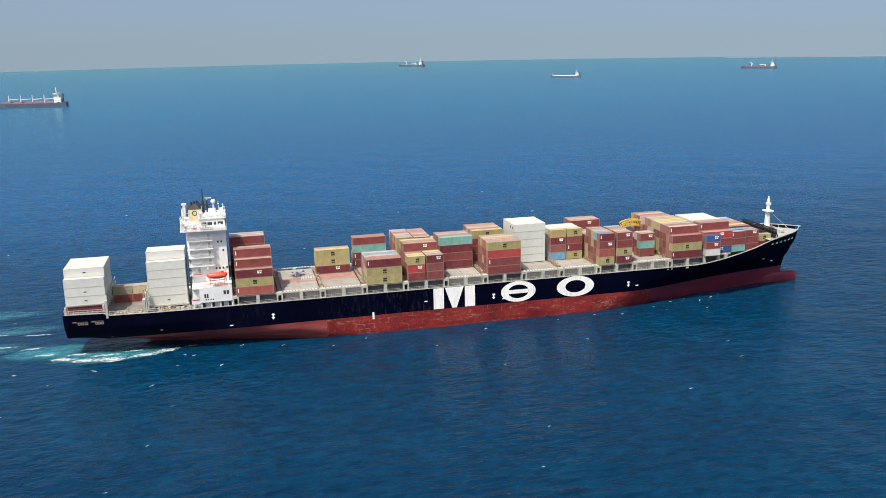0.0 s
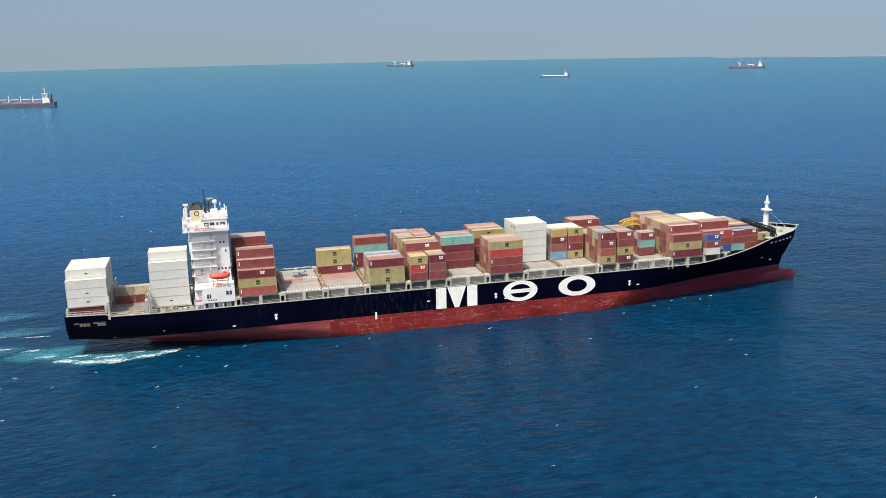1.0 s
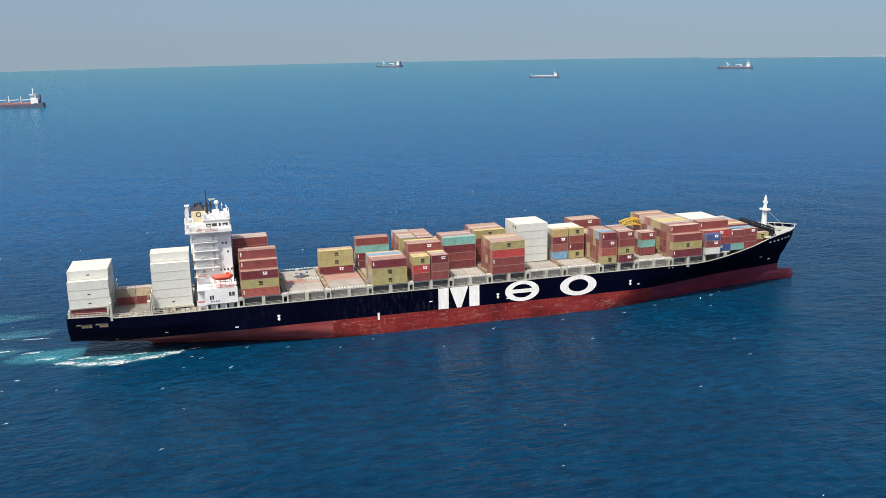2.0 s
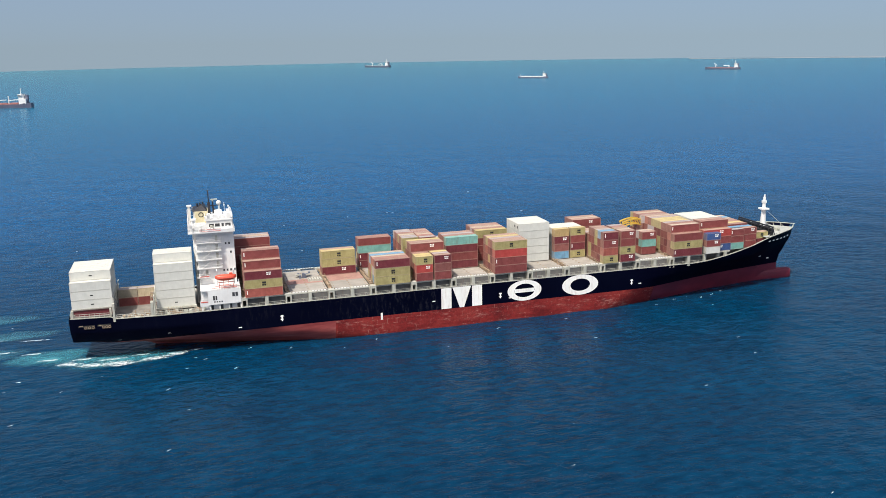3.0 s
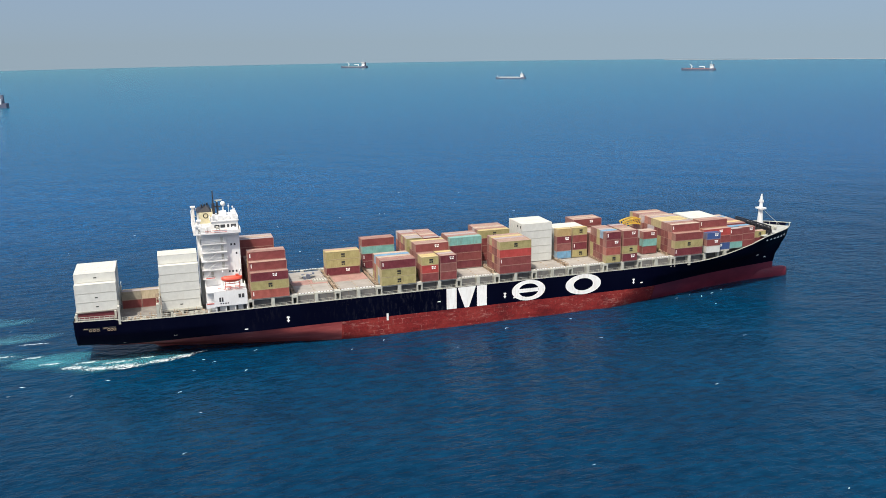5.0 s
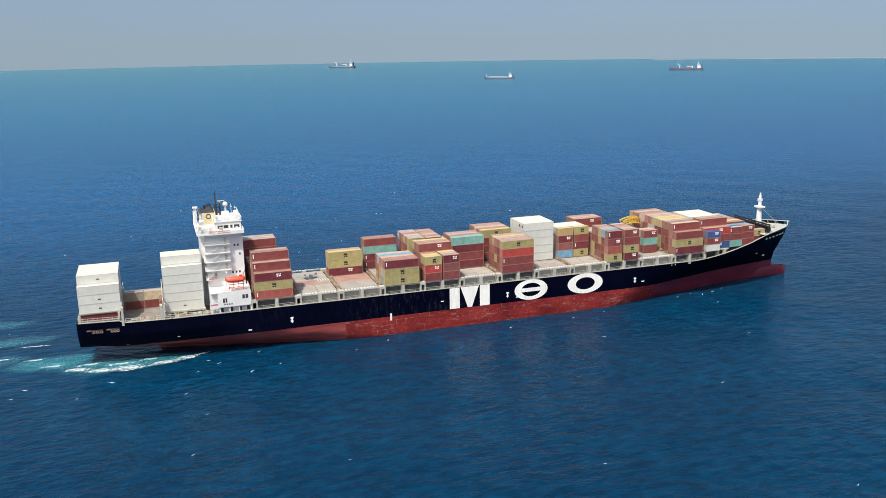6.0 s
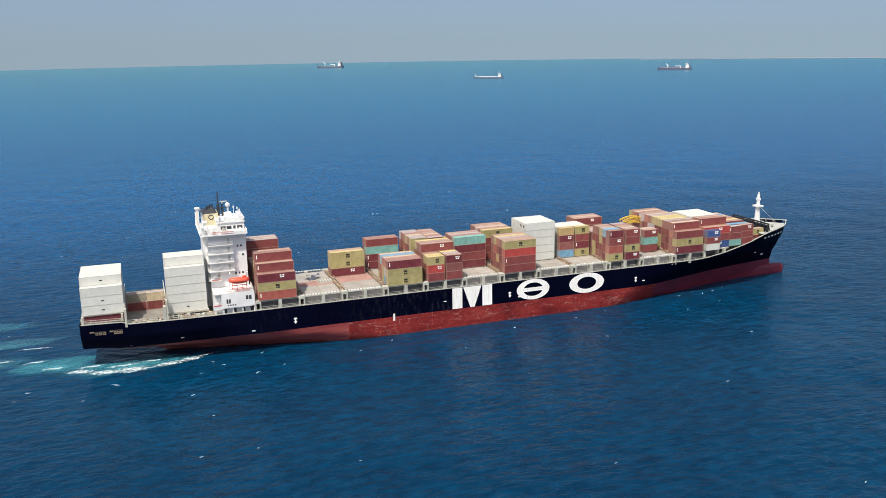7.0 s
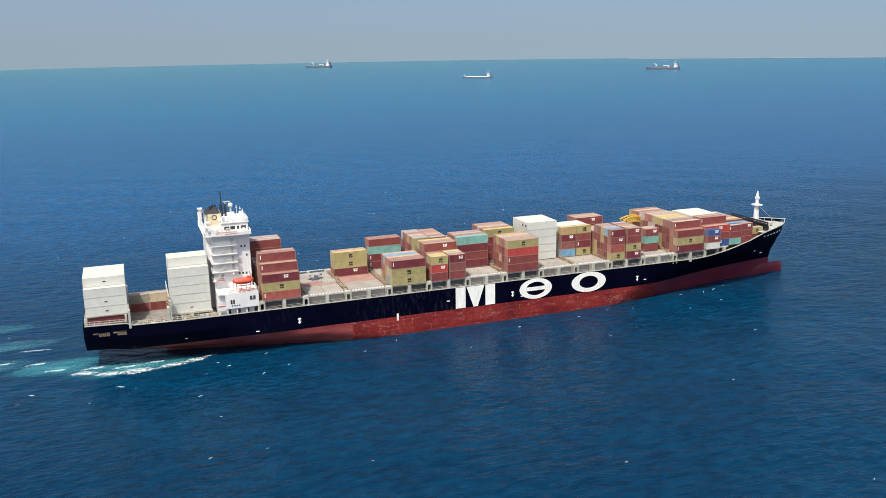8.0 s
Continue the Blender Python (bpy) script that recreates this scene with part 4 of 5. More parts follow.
    for x in (41.5, 44.0, 47.0, 49.8, 52.2):
        part("base_door", boxes((x, x + 0.8, -14.56, -14.49, 13.4, 15.4)), DARK if x > 43.5 else PALE, H)
    part("red_band", boxes((41.2, 44.2, GY - 0.04, GY + 0.02, 23.85, 24.1)), REDRAIL, H)
    part("upper_bulwark", boxes((40.6, 44.2, -5.4, -5.2, 38.95, 41.2), (41.6, 43.0, -7.4, -5.6, 38.95, 40.4), (43.2, 44.1, -8.6, -7.4, 38.95, 40.9)), WHITE, H)
    part("funnel", boxes((41.2, 45.5, 0.4, 8.0, 38.95, 43.8)), CREAM, H, "cream funnel with a dark round emblem")
    bm = bmesh.new()
    ring_plate(bm, 43.2, 42.7, 0.85, 0.85, 0.26, 0.26, 0.33, 0.41, 0, 360, 24)
    part("funnel_emblem", bm, MARKSHADE, H)
    bm = bmesh.new()
    lo = [bm.verts.new(p) for p in ((40.4, 0.8, 43.8), (45.3, 0.8, 43.8), (45.3, 8.2, 43.8), (40.4, 8.2, 43.8))]
    hi = [bm.verts.new(p) for p in ((40.9, 2.2, 44.3), (43.6, 1.8, 45.9), (44.6, 6.8, 45.4), (41.0, 7.0, 44.6))]
    bm.faces.new(hi), bm.faces.new(lo[::-1])
    for i in range(4):
        bm.faces.new((lo[i], lo[(i + 1) % 4], hi[(i + 1) % 4], hi[i]))
    for k in range(3):
        tube(bm, [((42.4 + k * 0.9, 3.0 + k, 44.0), 0.3, 0.3), ((42.2 + k * 0.9, 3.0 + k, 46.2), 0.28, 0.28)], 8)
    part("funnel_top", bm, BLACK, H, "black funnel top with exhaust pipes")
    bm = bmesh.new()
    beam(bm, (46.0, 4.0, 42.1), (46.0, 4.0, 50.4), 0.36)
    beam(bm, (46.0, 4.0, 42.1), (46.0, 4.0, 46.2), 0.9)
    beam(bm, (47.3, 4.4, 42.1), (47.3, 4.4, 46.6), 0.5)
    beam(bm, (46.0, 2.4, 47.4), (46.0, 5.6, 47.4), 0.22)
    beam(bm, (45.2, 4.0, 44.9), (48.4, 4.0, 44.9), 0.3)
    beam(bm, (45.2, 4.0, 42.1), (46.0, 4.0, 45.6), 0.25)
    beam(bm, (48.3, 4.0, 42.1), (47.2, 4.0, 45.4), 0.25)
    part("radar_mast", bm, BLACK, H, "black radar mast")
    part("radar_arm", boxes((46.6, 48.9, 3.8, 4.2, 46.9, 47.2), (47.1, 47.5, 3.8, 4.2, 46.4, 46.9)), PALE, H)
    bm = bmesh.new()
    bmesh.ops.create_uvsphere(bm, u_segments=16, v_segments=10, radius=0.85, matrix=Matrix.Translation((49.3, 6.6, 45.3)))
    tube(bm, [((49.3, 6.6, 42.1), 0.32, 0.32), ((49.3, 6.6, 44.8), 0.32, 0.32)])
    part("radome", bm, WHITE, H, "white satellite dome on a post")
    for x, y, h in ((51.5, -4, 2.6), (52.6, -6.8, 1.9), (48.4, -2, 2.6), (50.3, -6.6, 1.7), (52.6, 2, 2.6), (51.0, 5, 3.4), (52.4, 6.6, 2.4), (45.0, -6.9, 2.2)):
        bm = bmesh.new()
        beam(bm, (x, y, 42.15), (x, y, 42.15 + h), 0.13)
        box(bm, x - 0.25, x + 0.25, y - 0.2, y + 0.2, 42.0 + h * 0.75, 42.3 + h * 0.75)
        part("aerial_post", bm, WHITE, H)


def lifeboat():
    b = thing("lifeboat", "orange enclosed lifeboat hung in white davits", "lifeboat", pose(49.2, -14.9, 24.6))
    bm = bmesh.new()
    prev = None
    n = 16
    for i in range(15):
        f = i / 14 * 2 - 1
        w = 1.35 * (1 - abs(f) ** 2.6) ** 0.5 + 0.04
        ring = []
        for k in range(n):
            a = k * math.tau / n
            z = math.sin(a)
            ring.append(bm.verts.new((f * 3.3, w * math.cos(a) * (1.0 if z < 0 else 0.85), (z * 1.15 if z < 0 else z * 0.95) * (0.45 + 0.55 * (1 - abs(f) ** 3)) + 0.25 * f * f)))
        if prev:
            for k in range(n):
                bm.faces.new((prev[k], prev[(k + 1) % n], ring[(k + 1) % n], ring[k]))
        else:
            bm.faces.new(ring[::-1])
        prev = ring
    bm.faces.new(prev)
    for f in bm.faces:
        f.smooth = True
    part("boat_hull", bm, ORANGE, b)
    part("gunwale", boxes((-3.0, 3.0, -1.42, -1.34, -0.08, 0.08)), REDRAIL, b)
    part("conning_hatch", boxes((1.2, 2.2, -0.5, 0.5, 0.8, 1.35)), ORANGE, b)
    bm = bmesh.new()
    for x in (-2.2, -0.8, 0.8, 2.2):
        beam(bm, (x, -0.6, -3.3), (x, -0.6, -1.0), 0.16)
        beam(bm, (x, -0.6, -1.0), (x, 0.8, -1.1), 0.2)
    beam(bm, (-2.4, -0.6, -1.5), (2.4, -0.6, -1.5), 0.2)
    beam(bm, (-2.4, -0.6, -2.4), (2.4, -0.6, -2.4), 0.16)
    part("cradle", bm, REDRAIL, b, "red painted boat cradle")
    for s in (-2.7, 2.7):
        bm = bmesh.new()
        beam(bm, (s, 3.5, -3.3), (s, 1.2, 2.4), 0.35)
        beam(bm, (s, 1.2, 2.4), (s, -0.2, 2.3), 0.3)
        beam(bm, (s, -0.2, 2.3), (s, -0.1, 0.8), 0.1)
        part("davit", bm, WHITE, b, "white davit arm")


house()
lifeboat()


def bow_and_stern():
    M = thing("foremast", "white tapered foremast with crosstrees on the forecastle", "mast", pose(262.6, 0, 20.72))
    bm = bmesh.new()
    tube(bm, [((0, 0, 0), 1.25, 1.25), ((0, 0, 8.0), 0.9, 0.9), ((0, 0, 8.3), 0.9, 0.9)])
    part("post", bm, WHITE, M)
    part("platform", boxes((-1.4, 1.4, -1.7, 1.7, 8.3, 8.9)), WHITE, M)
    bm = bmesh.new()
    tube(bm, [((0, 0, 8.6), 0.75, 0.75), ((0, 0, 13.4), 0.5, 0.5)])
    box(bm, -0.7, 0.7, -0.7, 0.7, 11.0, 12.0)
    beam(bm, (0, 0, 13.4), (0, 0, 14.4), 0.4)
    part("topmast", bm, WHITE, M)
    bm = bmesh.new()
    beam(bm, (0.6, 0, 8.4), (10.5, 0.3, 0.4), 0.1)
    part("stay", bm, PALE, M)
    B = thing("breakwater", "black steel lattice breakwater across the foredeck", "breakwater", pose(-0.8, 0, -0.9))
    for k in range(11):
        y = -11.0 + k * 2.2
        bm = bmesh.new()
        beam(bm, (258.80, y, 19.8), (260.00, y, 24.9), 0.3)
        beam(bm, (261.40, y, 20.5), (260.00, y, 24.7), 0.25)
        part("stanchion", bm, BLACK, B)
    for z, x in ((21.6, 259.20), (22.9, 259.50), (24.2, 259.75), (24.9, 260.00)):
        part("rail_plate", boxes((x - 0.1, x + 0.1, -11.3, 11.3, z - 0.28, z + 0.28)), BLACK, B)
    part("plate", boxes((260.10, 260.20, -11.2, 11.2, 20.6, 24.4)), BLACK, B)
    W = thing("windlass", "grey anchor windlass on the forecastle deck", "windlass", pose(267, 0, 20.72))
    bm = bmesh.new()
    for y in (-3, 3):
        box(bm, -1, 1, y - 0.9, y + 0.9, 0, 1.2)
        beam(bm, (0, y - 1.6, 0.9), (0, y + 1.6, 0.9), 0.8)
    part("drums", bm, PALE, W)
    for k in range(6):
        x = 257.5 + k * 2.6
        z = 18.7
        part("fairlead", boxes((x, x + 0.75, -half(x + 0.4, z) - 0.05, -half(x + 0.4, z) + 0.2, z - 0.45, z + 0.45)), MARK, ship)
    # stern: mooring openings (near-black patches painted for the shade inside), rails, deck gear
    for x0, x1 in ((3.2, 8.2), (9.0, 13.0)):
        n = 6
        bm = bmesh.new()
        for i in range(n):
            xa, xb = x0 + (x1 - x0) * i / n, x0 + (x1 - x0) * (i + 1) / n
            ya, yb = -half(xa, 12) - 0.06, -half(xb, 12) - 0.06
            lowz = 11.9 if i < 2 else 11.2
            v = [bm.verts.new(p) for p in ((xa, ya, lowz), (xb, yb, lowz), (xb, yb, 13.0), (xa, ya, 13.0), (xa, ya + 0.4, lowz), (xb, yb + 0.4, lowz), (xb, yb + 0.4, 13.0), (xa, ya + 0.4, 13.0))]
            for f in ((0, 1, 2, 3), (7, 6, 5, 4), (0, 4, 5, 1), (3, 2, 6, 7), (0, 3, 7, 4), (1, 5, 6, 2)):
                bm.faces.new([v[i2] for i2 in f])
        p = part("mooring_opening", bm, MARKSHADE, ship, "near-black patch painted for the shade inside a mooring opening")
        for k in range(3):
            x = x0 + (x1 - x0) * (0.45 + 0.22 * k)
            bm = bmesh.new()
            ring_plate(bm, x, 11.75, 0.42, 0.42, 0.13, 0.13, -half(x, 12) - 0.2, -half(x, 12) - 0.07, 0, 360, 14)
            part("fairlead_ring", bm, RUSTY, p)
        part("mooring_bar", boxes((x0 + 0.3, x0 + 0.45 * (x1 - x0), -half(x0, 12) - 0.25, -half(x0, 12) - 0.1, 12.2, 12.4)), RUSTY, p)
    bm = bmesh.new()
    rail(bm, [(1.2, -13.1, 15.0), (12.8, -14.4, 15.0)], 1.2, 1.5, 0.12)
    rail(bm, [(1.2, -13.1, 15.0), (1.2, 13.1, 15.0)], 1.2, 1.5, 0.12)
    rail(bm, [(15, -14.8, 14.2), (30, -15.8, 14.2), (40, -15.9, 14.2)], 1.2, 1.6, 0.12)
    part("stern_rail", bm, PALE, ship, kind="stuff")
    part("stern_deck", boxes((1.2, 13.0, -13.0, 13.0, 14.9, 15.1), (1.5, 14.2, -12.2, 12.2, 17.1, 17.38)), DECKGREY, ship)
    part("stern_locker", boxes((2.2, 13.6, -11.9, 11.9, 15.1, 17.1)), BOXMAT["maroon"], ship, "dark red housing under the after stack")
    for x in (1.5, 12.9):
        for y in (-13.4, 12.4):
            part("stern_pillar", boxes((x, x + 0.6, y, y + 0.8, 14.9, 17.3)), PALE, ship)
    for x0, x1, zt in ((13.9, 14.6, 19.0), (25.4, 26.2, 18.6), (26.35, 26.7, 20.6)):
        part("aft_pillar", boxes((x0, x1, -14.9 if x0 < 20 else -15.6, -13.4, 13.2, zt)), PALE, ship, "pale lashing tower")
    part("aft_bench", boxes((26.8, 39.5, -10.6, 10.6, 14.3, 14.88), (27, 27.8, -10.4, -9.6, 13.2, 14.3), (32.8, 33.6, -10.4, -9.6, 13.2, 14.3), (38.6, 39.4, -10.4, -9.6, 13.2, 14.3)), PALE, ship)
    # open well between the after stacks
    part("well_floor", boxes((14.6, 26.6, -12.5, 12.5, 12.9, 13.3)), DECKGREY, ship, "weathered open cargo well")
    bm = bmesh.new()
    rr = random.Random(8)
    for k in range(46):
        x, y = rr.uniform(15.4, 40), rr.uniform(-14.1, -11.6)
        if k > 30:
            x, y = rr.uniform(14.8, 26), rr.uniform(9.4, 12)
        h = rr.uniform(0.3, 1.4)
        z = 13.2 if k <= 30 else 13.2
        box(bm, x, x + rr.uniform(0.3, 1.3), y, y + rr.uniform(0.3, 1.0), z, z + h)
    part("deck_gear", bm, PALE, ship, kind="stuff")
    bm = bmesh.new()
    for k in range(60):
        x, y = rr.uniform(15.2, 41), rr.uniform(-14.2, -11.2)
        h = rr.uniform(0.2, 1.1)
        if k % 4 == 0:
            beam(bm, (x, y, 13.2), (x, y, 14.6 + h), 0.16)
        else:
            box(bm, x, x + rr.uniform(0.2, 0.9), y, y + rr.uniform(0.2, 0.7), 13.2, 13.4 + h)
    for k in range(26):
        x, y = rr.uniform(14.4, 26.2), rr.uniform(11.5, 14.8)
        beam(bm, (x, y, 13.2), (x, y, 15.6 + rr.uniform(0, 1.2)), rr.uniform(0.12, 0.3))
    beam(bm, (14.4, 13.0, 16.6), (26.4, 13.0, 16.6), 0.3)
    part("rusty_gear", bm, RUSTY, ship, kind="stuff")
    bm = bmesh.new()
    for x in (25.6, 26.4):
        for y in (-13.5, -11.5):
            beam(bm, (x, y, 13.2), (x, y, 21.0), 0.22)
    for z in (15.5, 17.5, 19.5, 21.0):
        beam(bm, (25.6, -13.5, z), (26.4, -11.5, z), 0.2)
        beam(bm, (26.4, -13.5, z), (25.6, -11.5, z), 0.2)
    part("ladder_tower", bm, RUSTY, ship, "rust-stained ladder tower")
    for k, (x, y, z) in enumerate(((14.2, -10, 15.2), (26.5, -3, 15.2))):
        bm = bmesh.new()
        for yy in np.arange(-12, 12, 3.0):
            beam(bm, (x, yy, z), (x, yy, z + 4.8), 0.3)
        for zz in (1.6, 3.2, 4.8):
            beam(bm, (x, -12, z + zz), (x, 12, z + zz), 0.22)
        part("lashing_frame", bm, PALE, ship)
    # small gear standing on the open hatches
    g = thing("deck_winch", "blue-grey winch gear standing on the open hatch", "winch", pose(76.0, 4.0, 17.0))
    bm = bmesh.new()
    rr = random.Random(21)
    for k in range(9):
        x, y = rr.uniform(-2.4, 2.2), rr.uniform(-1.5, 1.5)
        box(bm, x, x + 0.7, y, y + 0.8, 0, rr.uniform(0.6, 1.8))
    part("drums", bm, paint("gear_blue_grey", (0.12, 0.14, 0.19), 0.5), g)
    bm = bmesh.new()
    beam(bm, (-2.6, 0, 0.9), (2.8, 0, 0.9), 0.5)
    part("shaft", bm, PALE, g)
    p = thing("hatch_pontoon", "grey ribbed steel pontoon lying on the open hatch", "pontoon", pose(77.2, -2.6, 17.02))
    bm = boxes((0, 5.0, 0, 2.6, 0, 0.7))
    part("slab", bm, PALE, p)
    bm = bmesh.new()
    for k in range(6):
        box(bm, 0.2 + k * 0.9, 0.4 + k * 0.9, -0.05, 2.65, 0.7, 0.85)
    part("ribs", bm, DECKGREY, p, kind="stuff")
    c = thing("yellow_gantry", "yellow curved steel gantry frame between container stacks", "gantry", pose(203.0, 7.6, 17.0))
    for y in (0, 2.6):
        bm = bmesh.new()
        pts = [(0.2 + i * 1.05, 8.4 + 2.2 * math.sin(math.pi * (0.15 + 0.6 * i / 9))) for i in range(10)]
        low = [(0.2 + i * 1.05, 7.8 + 0.9 * math.sin(math.pi * i / 9)) for i in range(10)]
        for i in range(9):
            beam(bm, (pts[i][0], y, pts[i][1]), (pts[i + 1][0], y, pts[i + 1][1]), 0.5)
            beam(bm, (low[i][0], y, low[i][1]), (low[i + 1][0], y, low[i + 1][1]), 0.4)
            beam(bm, (pts[i][0], y, pts[i][1]), (low[i + 1][0], y, low[i + 1][1]), 0.25)
        part("truss", bm, YELLOW, c)
    part("leg", boxes((0.2, 1.0, 0, 2.6, 0, 8.0)), YELLOW, c)
    part("leg", boxes((8.6, 9.4, 0, 2.6, 0, 8.0)), YELLOW, c)


bow_and_stern()


# ---- ships far off ----
# ships moved along their length to match the parallax in the camera's view
VIEW_SHIFTED = []


def far_ship(a, b, label, hull_h, hull_mat, deck_mat, house_h, gear, view_shift=0.0):
    """A ship with its bow at a and stern at b, on the water."""
    a, b = Vector((*a, 0)), Vector((*b, 0))
    L = (b - a).length
    d = b - a
    s = thing("cargo_ship", label, "ship", Matrix.Translation(a) @ Matrix.Rotation(math.atan2(d.y, d.x), 4, 'Z'))
    if view_shift:
        VIEW_SHIFTED.append((s, -d.normalized() * view_shift))
    w = L * 0.075
    bm = bmesh.new()
    prev = None
    for i in range(21):
        f = i / 20
        hw = w * min(1, (f / 0.14) ** 0.6 if f > 0 else 0.03) * (1 if f < 0.9 else 1 - (f - 0.9) * 3)
        rise = hull_h * (0.45 * max(0, 1 - f / 0.12) + 0.25 * (f > 0.86))
        row = [bm.verts.new(p) for p in ((f * L, -hw * 0.9, -1), (f * L, -hw, hull_h + rise), (f * L, hw, hull_h + rise), (f * L, hw * 0.9, -1))]
        if prev:
            for k in range(3):
                bm.faces.new((prev[k], row[k], row[k + 1], prev[k + 1]))
        else:
            bm.faces.new(row)
        prev = row
    bm.faces.new(prev[::-1])
    bmesh.ops.recalc_face_normals(bm, faces=bm.faces)
    part("hull", bm, hull_mat, s)
    part("deck", boxes((L * 0.10, L * 0.83, -w * 0.86, w * 0.86, hull_h, hull_h + L * 0.008)), deck_mat, s)
    hx = L * 0.84
    bm = boxes((hx, hx + L * 0.10, -w * 0.9, w * 0.9, hull_h, hull_h + house_h * 0.55), (hx, hx + L * 0.07, -w * 0.8, w * 0.8, hull_h + house_h * 0.55, hull_h + house_h * 0.85), (hx - L * 0.005, hx + L * 0.05, -w * 1.02, w * 1.02, hull_h + house_h * 0.85, hull_h + house_h))
    part("house", bm, WHITE, s)
    part("window_band", boxes((hx - L * 0.008, hx + L * 0.04, -w * 1.03, w * 1.03, hull_h + house_h * 0.9, hull_h + house_h * 0.95)), DARK, s)
    part("funnel", boxes((hx + L * 0.085, hx + L * 0.115, -w * 0.3, w * 0.3, hull_h, hull_h + house_h * 0.95)), FARHULL, s)
    bm = bmesh.new()
    beam(bm, (hx + L * 0.02, 0, hull_h + house_h), (hx + L * 0.02, 0, hull_h + house_h * 1.6), L * 0.008)
    part("mast", bm, WHITE, s)
    if gear == "cranes":
        for k in range(4):
            x = L * (0.17 + k * 0.17)
            bm = bmesh.new()
            tube(bm, [((x, 0, hull_h), L * 0.008, L * 0.008), ((x, 0, hull_h + L * 0.115), L * 0.006, L * 0.006)], 8)
            part("crane_post", bm, WHITE, s)
            bm = bmesh.new()
            beam(bm, (x, 0, hull_h + L * 0.055), (x + L * 0.14, 0, hull_h + L * 0.062), L * 0.008)
            part("crane_jib", bm, WHITE, s)
        for k in range(5):
            x = L * (0.11 + k * 0.15)
            part("hatch", boxes((x, x + L * 0.1, -w * 0.6, w * 0.6, hull_h, hull_h + L * 0.02)), FARRED, s)
    elif gear == "derrick":
        bm = bmesh.new()
        beam(bm, (L * 0.30, 0, hull_h), (L * 0.30, 0, hull_h + L * 0.07), L * 0.012)
        beam(bm, (L * 0.24, 0, hull_h + L * 0.13), (L * 0.34, 0, hull_h + L * 0.06), L * 0.012)
        beam(bm, (L * 0.52, 0, hull_h + L * 0.055), (L * 0.68, 0, hull_h + L * 0.06), L * 0.016)
        beam(bm, (L * 0.68, 0, hull_h), (L * 0.68, 0, hull_h + L * 0.06), L * 0.02)
        part("derrick", bm, WHITE, s)
    else:
        bm = bmesh.new()
        beam(bm, (L * 0.07, 0, hull_h), (L * 0.07, 0, hull_h + L * 0.09), L * 0.008)
        for k in range(6):
            box(bm, L * (0.2 + k * 0.1), L * (0.26 + k * 0.1), -w * 0.3, w * 0.3, hull_h, hull_h + L * 0.018)
        part("deck_pipes", bm, WHITE, s)


far_ship((-322, 1320), (-208, 1297), "bulk carrier with four white deck cranes, far off", 6.0, FARHULL, FARRED, 16, "cranes")
far_ship((711, 3071), (793, 2986), "long low tanker with white aft house near the horizon", 5.5, FARHULL, FARGREEN, 16, "derrick", 1.4)
far_ship((861, 1818), (923, 1768), "small coaster with pale deck and white aft house", 3.2, FARHULL, MARK, 9, "pipes", 1.1)
far_ship((1532, 2004), (1603, 1933), "dark tanker with cream aft house and deck derrick", 5.0, FARHULL, FARRED, 13, "derrick")


# ---- wake and foam ----
def patch(name, outline, z, material, label, ring=9):
    """A thin irregular sheet on the water; u runs from its middle to its rim."""
    n = len(outline)
    cx, cy = sum(p[0] for p in outline) / n, sum(p[1] for p in outline) / n
    bm = bmesh.new()
    uv = bm.loops.layers.uv.new("UVMap")
    rad = {}
    mid = bm.verts.new((0, 0, 0.06))
    rad[mid] = 0.0
    prev = None
    for k in range(1, ring + 1):
        f = k / ring
        row = []
        for x, y in outline:
            v = bm.verts.new(((x - cx) * f, (y - cy) * f, 0.06 * (1 - f)))
            rad[v] = f
            row.append(v)
        for i in range(n):
            j = (i + 1) % n
            bm.faces.new((mid, row[i], row[j]) if prev is None else (prev[i], row[i], row[j], prev[j]))
        prev = row
    for fc in bm.faces:
        for lo in fc.loops:
            lo[uv].uv = (rad[lo.vert], 0)
    ob = part(name, bm, material)
    ob.location = (cx, cy, z)
    return tagged(ob, label, "foam")


def blob(cx, cy, rx, ry, seed, turn=0.0, n=36):
    out = []
    for i in range(n):
        a = i * math.tau / n
        r = 1 + 0.35 * noise.noise((math.cos(a) * 1.3 + seed * 7.1, math.sin(a) * 1.3, seed))
        x, y = rx * r * math.cos(a), ry * r * math.sin(a)
        out.append((cx + x * math.cos(turn) - y * math.sin(turn), cy + x * math.sin(turn) + y * math.cos(turn)))
    return out


DRIFT = []


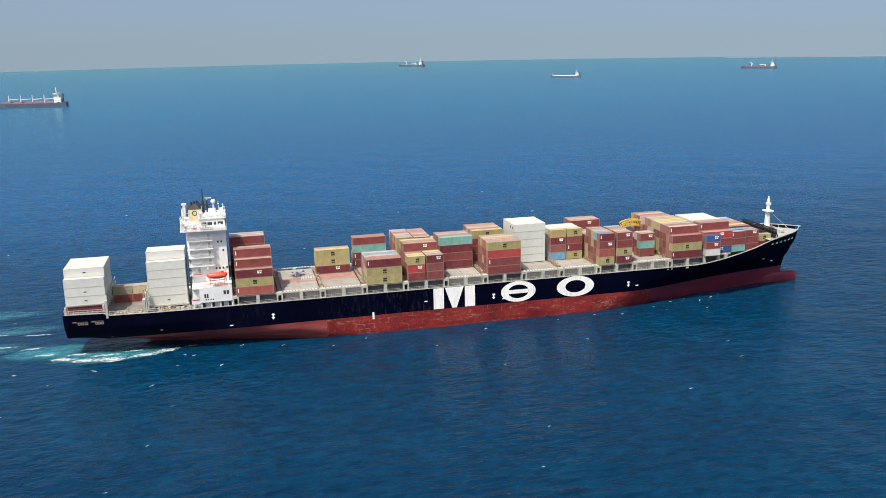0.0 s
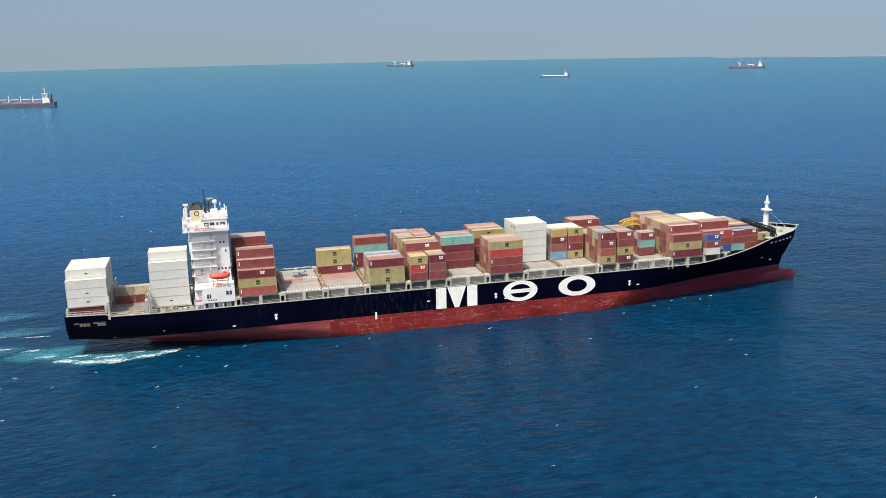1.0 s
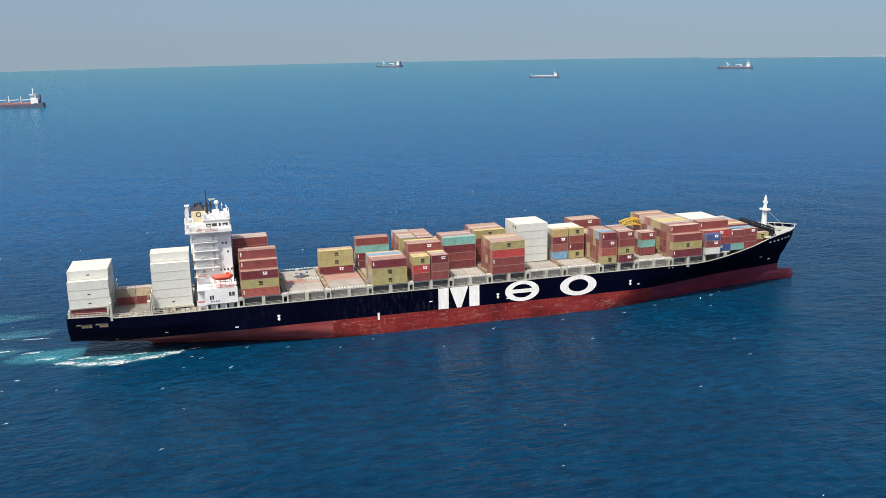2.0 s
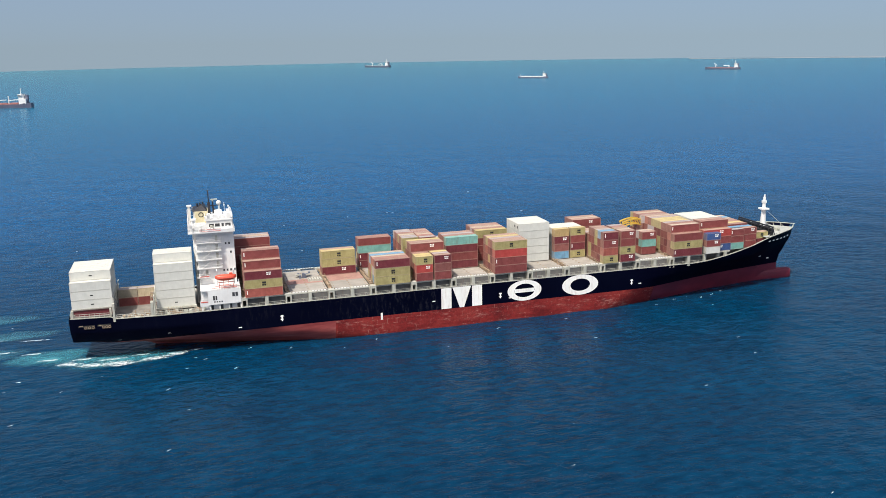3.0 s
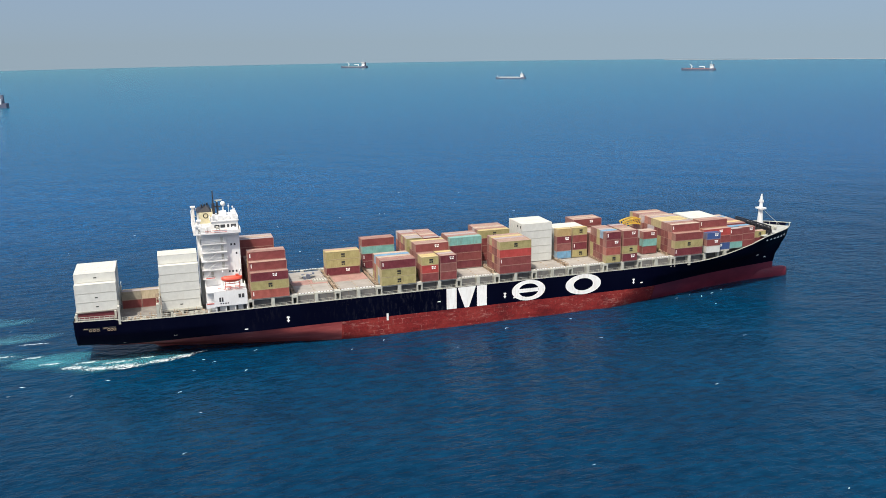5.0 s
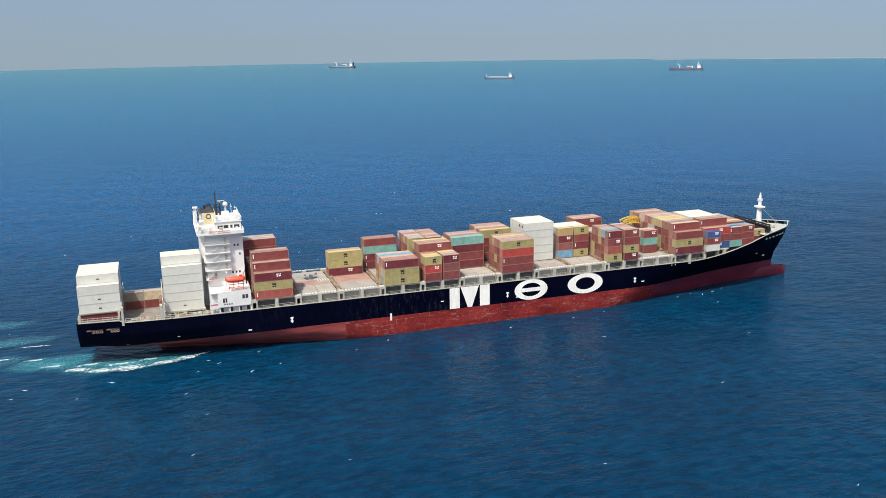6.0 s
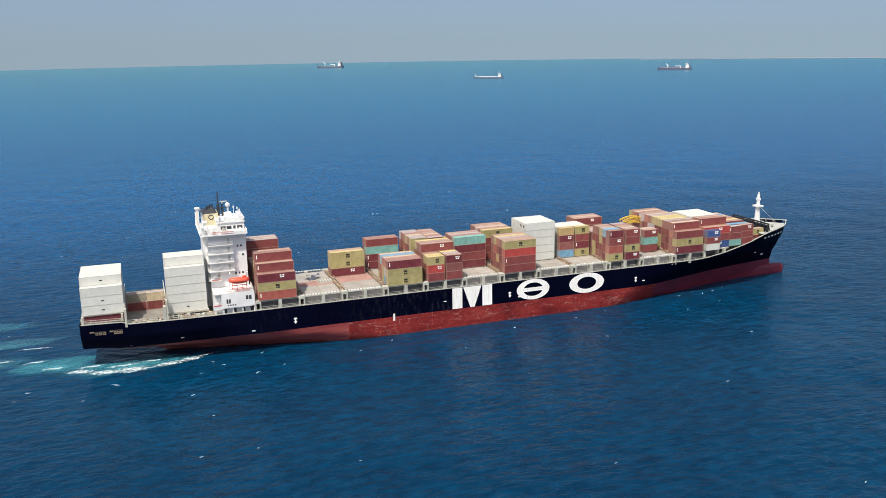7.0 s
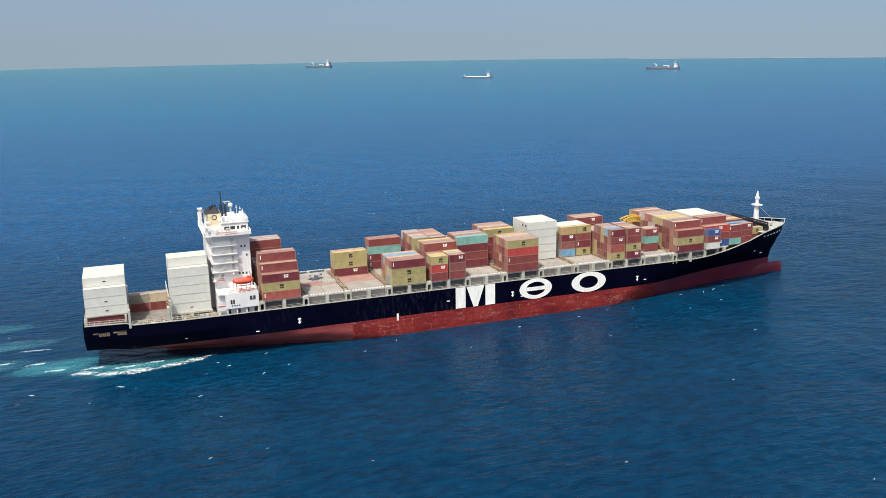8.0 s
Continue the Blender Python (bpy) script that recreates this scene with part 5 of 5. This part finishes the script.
def wake():
    for k, (x, y, rx, ry, t, m) in enumerate(((15, -12, 24, 8.5, 0.03, TURQ), (-8, -4, 20, 9, 0.1, TURQ), (-30, 4, 24, 8, 0.0, TURQPALE), (-24, 22, 26, 7, 0.05, TURQPALE), (-36, 44, 26, 9, 0.0, TURQPALE))):
        DRIFT.append((patch("wake_patch", blob(x, y, rx, ry, 1 + k, t), 0.01 * k, m, "turquoise churned water round the stern"), -0.2, 0.0))
    streaks = ((32, -13.8, 6.5, 3.0, 0.28), (25, -15.8, 8.5, 3.4, 0.12), (15, -16.8, 10, 3.8, -0.05), (6, -16.0, 8, 3.4, -0.1), (-1, -13.0, 7, 3.2, -0.25), (12, -12.2, 9, 1.6, 0.08), (21, -11.0, 6, 1.2, 0.1), (3, -9.4, 7, 1.5, 0.1),
               (14, -19.0, 5, 1.2, 0.1), (38, -11.6, 4, 0.9, 0.2), (-8, -7.0, 6, 1.4, 0.0), (-14, 1.0, 6, 1.2, 0.1), (-15, 15.4, 9, 0.8, -0.08), (-30, 19.0, 8, 0.8, -0.1), (-24, 5.0, 7, 1.1, 0.0))
    for k, (x, y, rx, ry, t) in enumerate(streaks):
        DRIFT.append((patch("wake_foam", blob(x, y, rx, ry, 10 + k, t), 0.02 + 0.004 * k, FOAM, "white broken foam of the propeller wash"), 0.2 - 0.04 * k, -0.1 + 0.05 * (k % 3)))


def whitecaps():
    rr = random.Random(12)
    kinds = []
    for k in range(5):
        bm = bmesh.new()
        n = 22
        c = bm.verts.new((0, 0, 0.10))
        v = []
        for i in range(n):
            a = i * math.tau / n
            r = rr.uniform(0.45, 1.25)
            v.append(bm.verts.new((1.7 * r * math.cos(a), 0.22 * r * math.sin(a) + 0.18 * math.sin(2.2 * math.cos(a) + k), 0)))
        for i in range(n):
            bm.faces.new((v[i], v[(i + 1) % n], c))
        me = bpy.data.meshes.new("whitecap")
        bm.to_mesh(me)
        bm.free()
        me.materials.append(CREST)
        kinds.append(me)
    spots = [(0, -36), (60, -30), (41, -22), (38, -19), (85, -26), (97, -21), (50, -33), (30, -44), (215, -14), (222, -12), (226, -15), (205, -18), (232, -13), (238, -10), (190, -22), (180, -20), (140, -24), (118, -36), (-14, -24), (10, -27), (35, -28), (68, -20), (55, -16)]
    for k in range(90):
        if k < len(spots):
            x, y = spots[k]
        else:
            x, y = rr.uniform(-60, 260), rr.choice((rr.uniform(-170, -20), rr.uniform(25, 260)))
        ob = new("whitecap", kinds[k % 5])
        sc = rr.uniform(0.2, 0.5) if k >= len(spots) else rr.uniform(0.3, 0.75)
        ob.scale = (sc, sc, sc)
        ob.matrix_world = Matrix.Translation((x, y, -0.14)) @ Matrix.Rotation(rr.uniform(-0.5, 0.9), 4, 'Z') @ Matrix.Diagonal((sc, sc, sc, 1))
        tagged(ob, "small white breaking crest on the sea", "foam", "whitecaps")
        DRIFT.append((ob, rr.uniform(-0.3, 0.5), rr.uniform(-0.5, 0.1)))


CREST = paint("foam_crest", (0.80, 0.84, 0.85), 0.7, (0.5, 0.6, 0.65), 0.3)
wake()
whitecaps()


def motions():
    """The waves run on, two far ships shift to fit the camera's view, and the foam drifts over the water."""
    walk(sea, [(t, pose(0.9 * t, 1.3 * t, 0.0)) for t in (0.0, 2.0, 4.0, 6.0, 8.0)])
    for ob, v in VIEW_SHIFTED:
        m = ob.matrix_world.copy()
        walk(ob, [(t, Matrix.Translation(v * (t - 4.0)) @ m) for t in (0.0, 4.0, 8.0)])
    for ob, vx, vy in DRIFT:
        m = ob.matrix_world.copy() if ob.name.startswith("whitecap") else Matrix.Translation(ob.location)
        walk(ob, [(t, Matrix.Translation((vx * (t - 4), vy * (t - 4), 0)) @ m) for t in (0.0, 4.0, 8.0)])


motions()
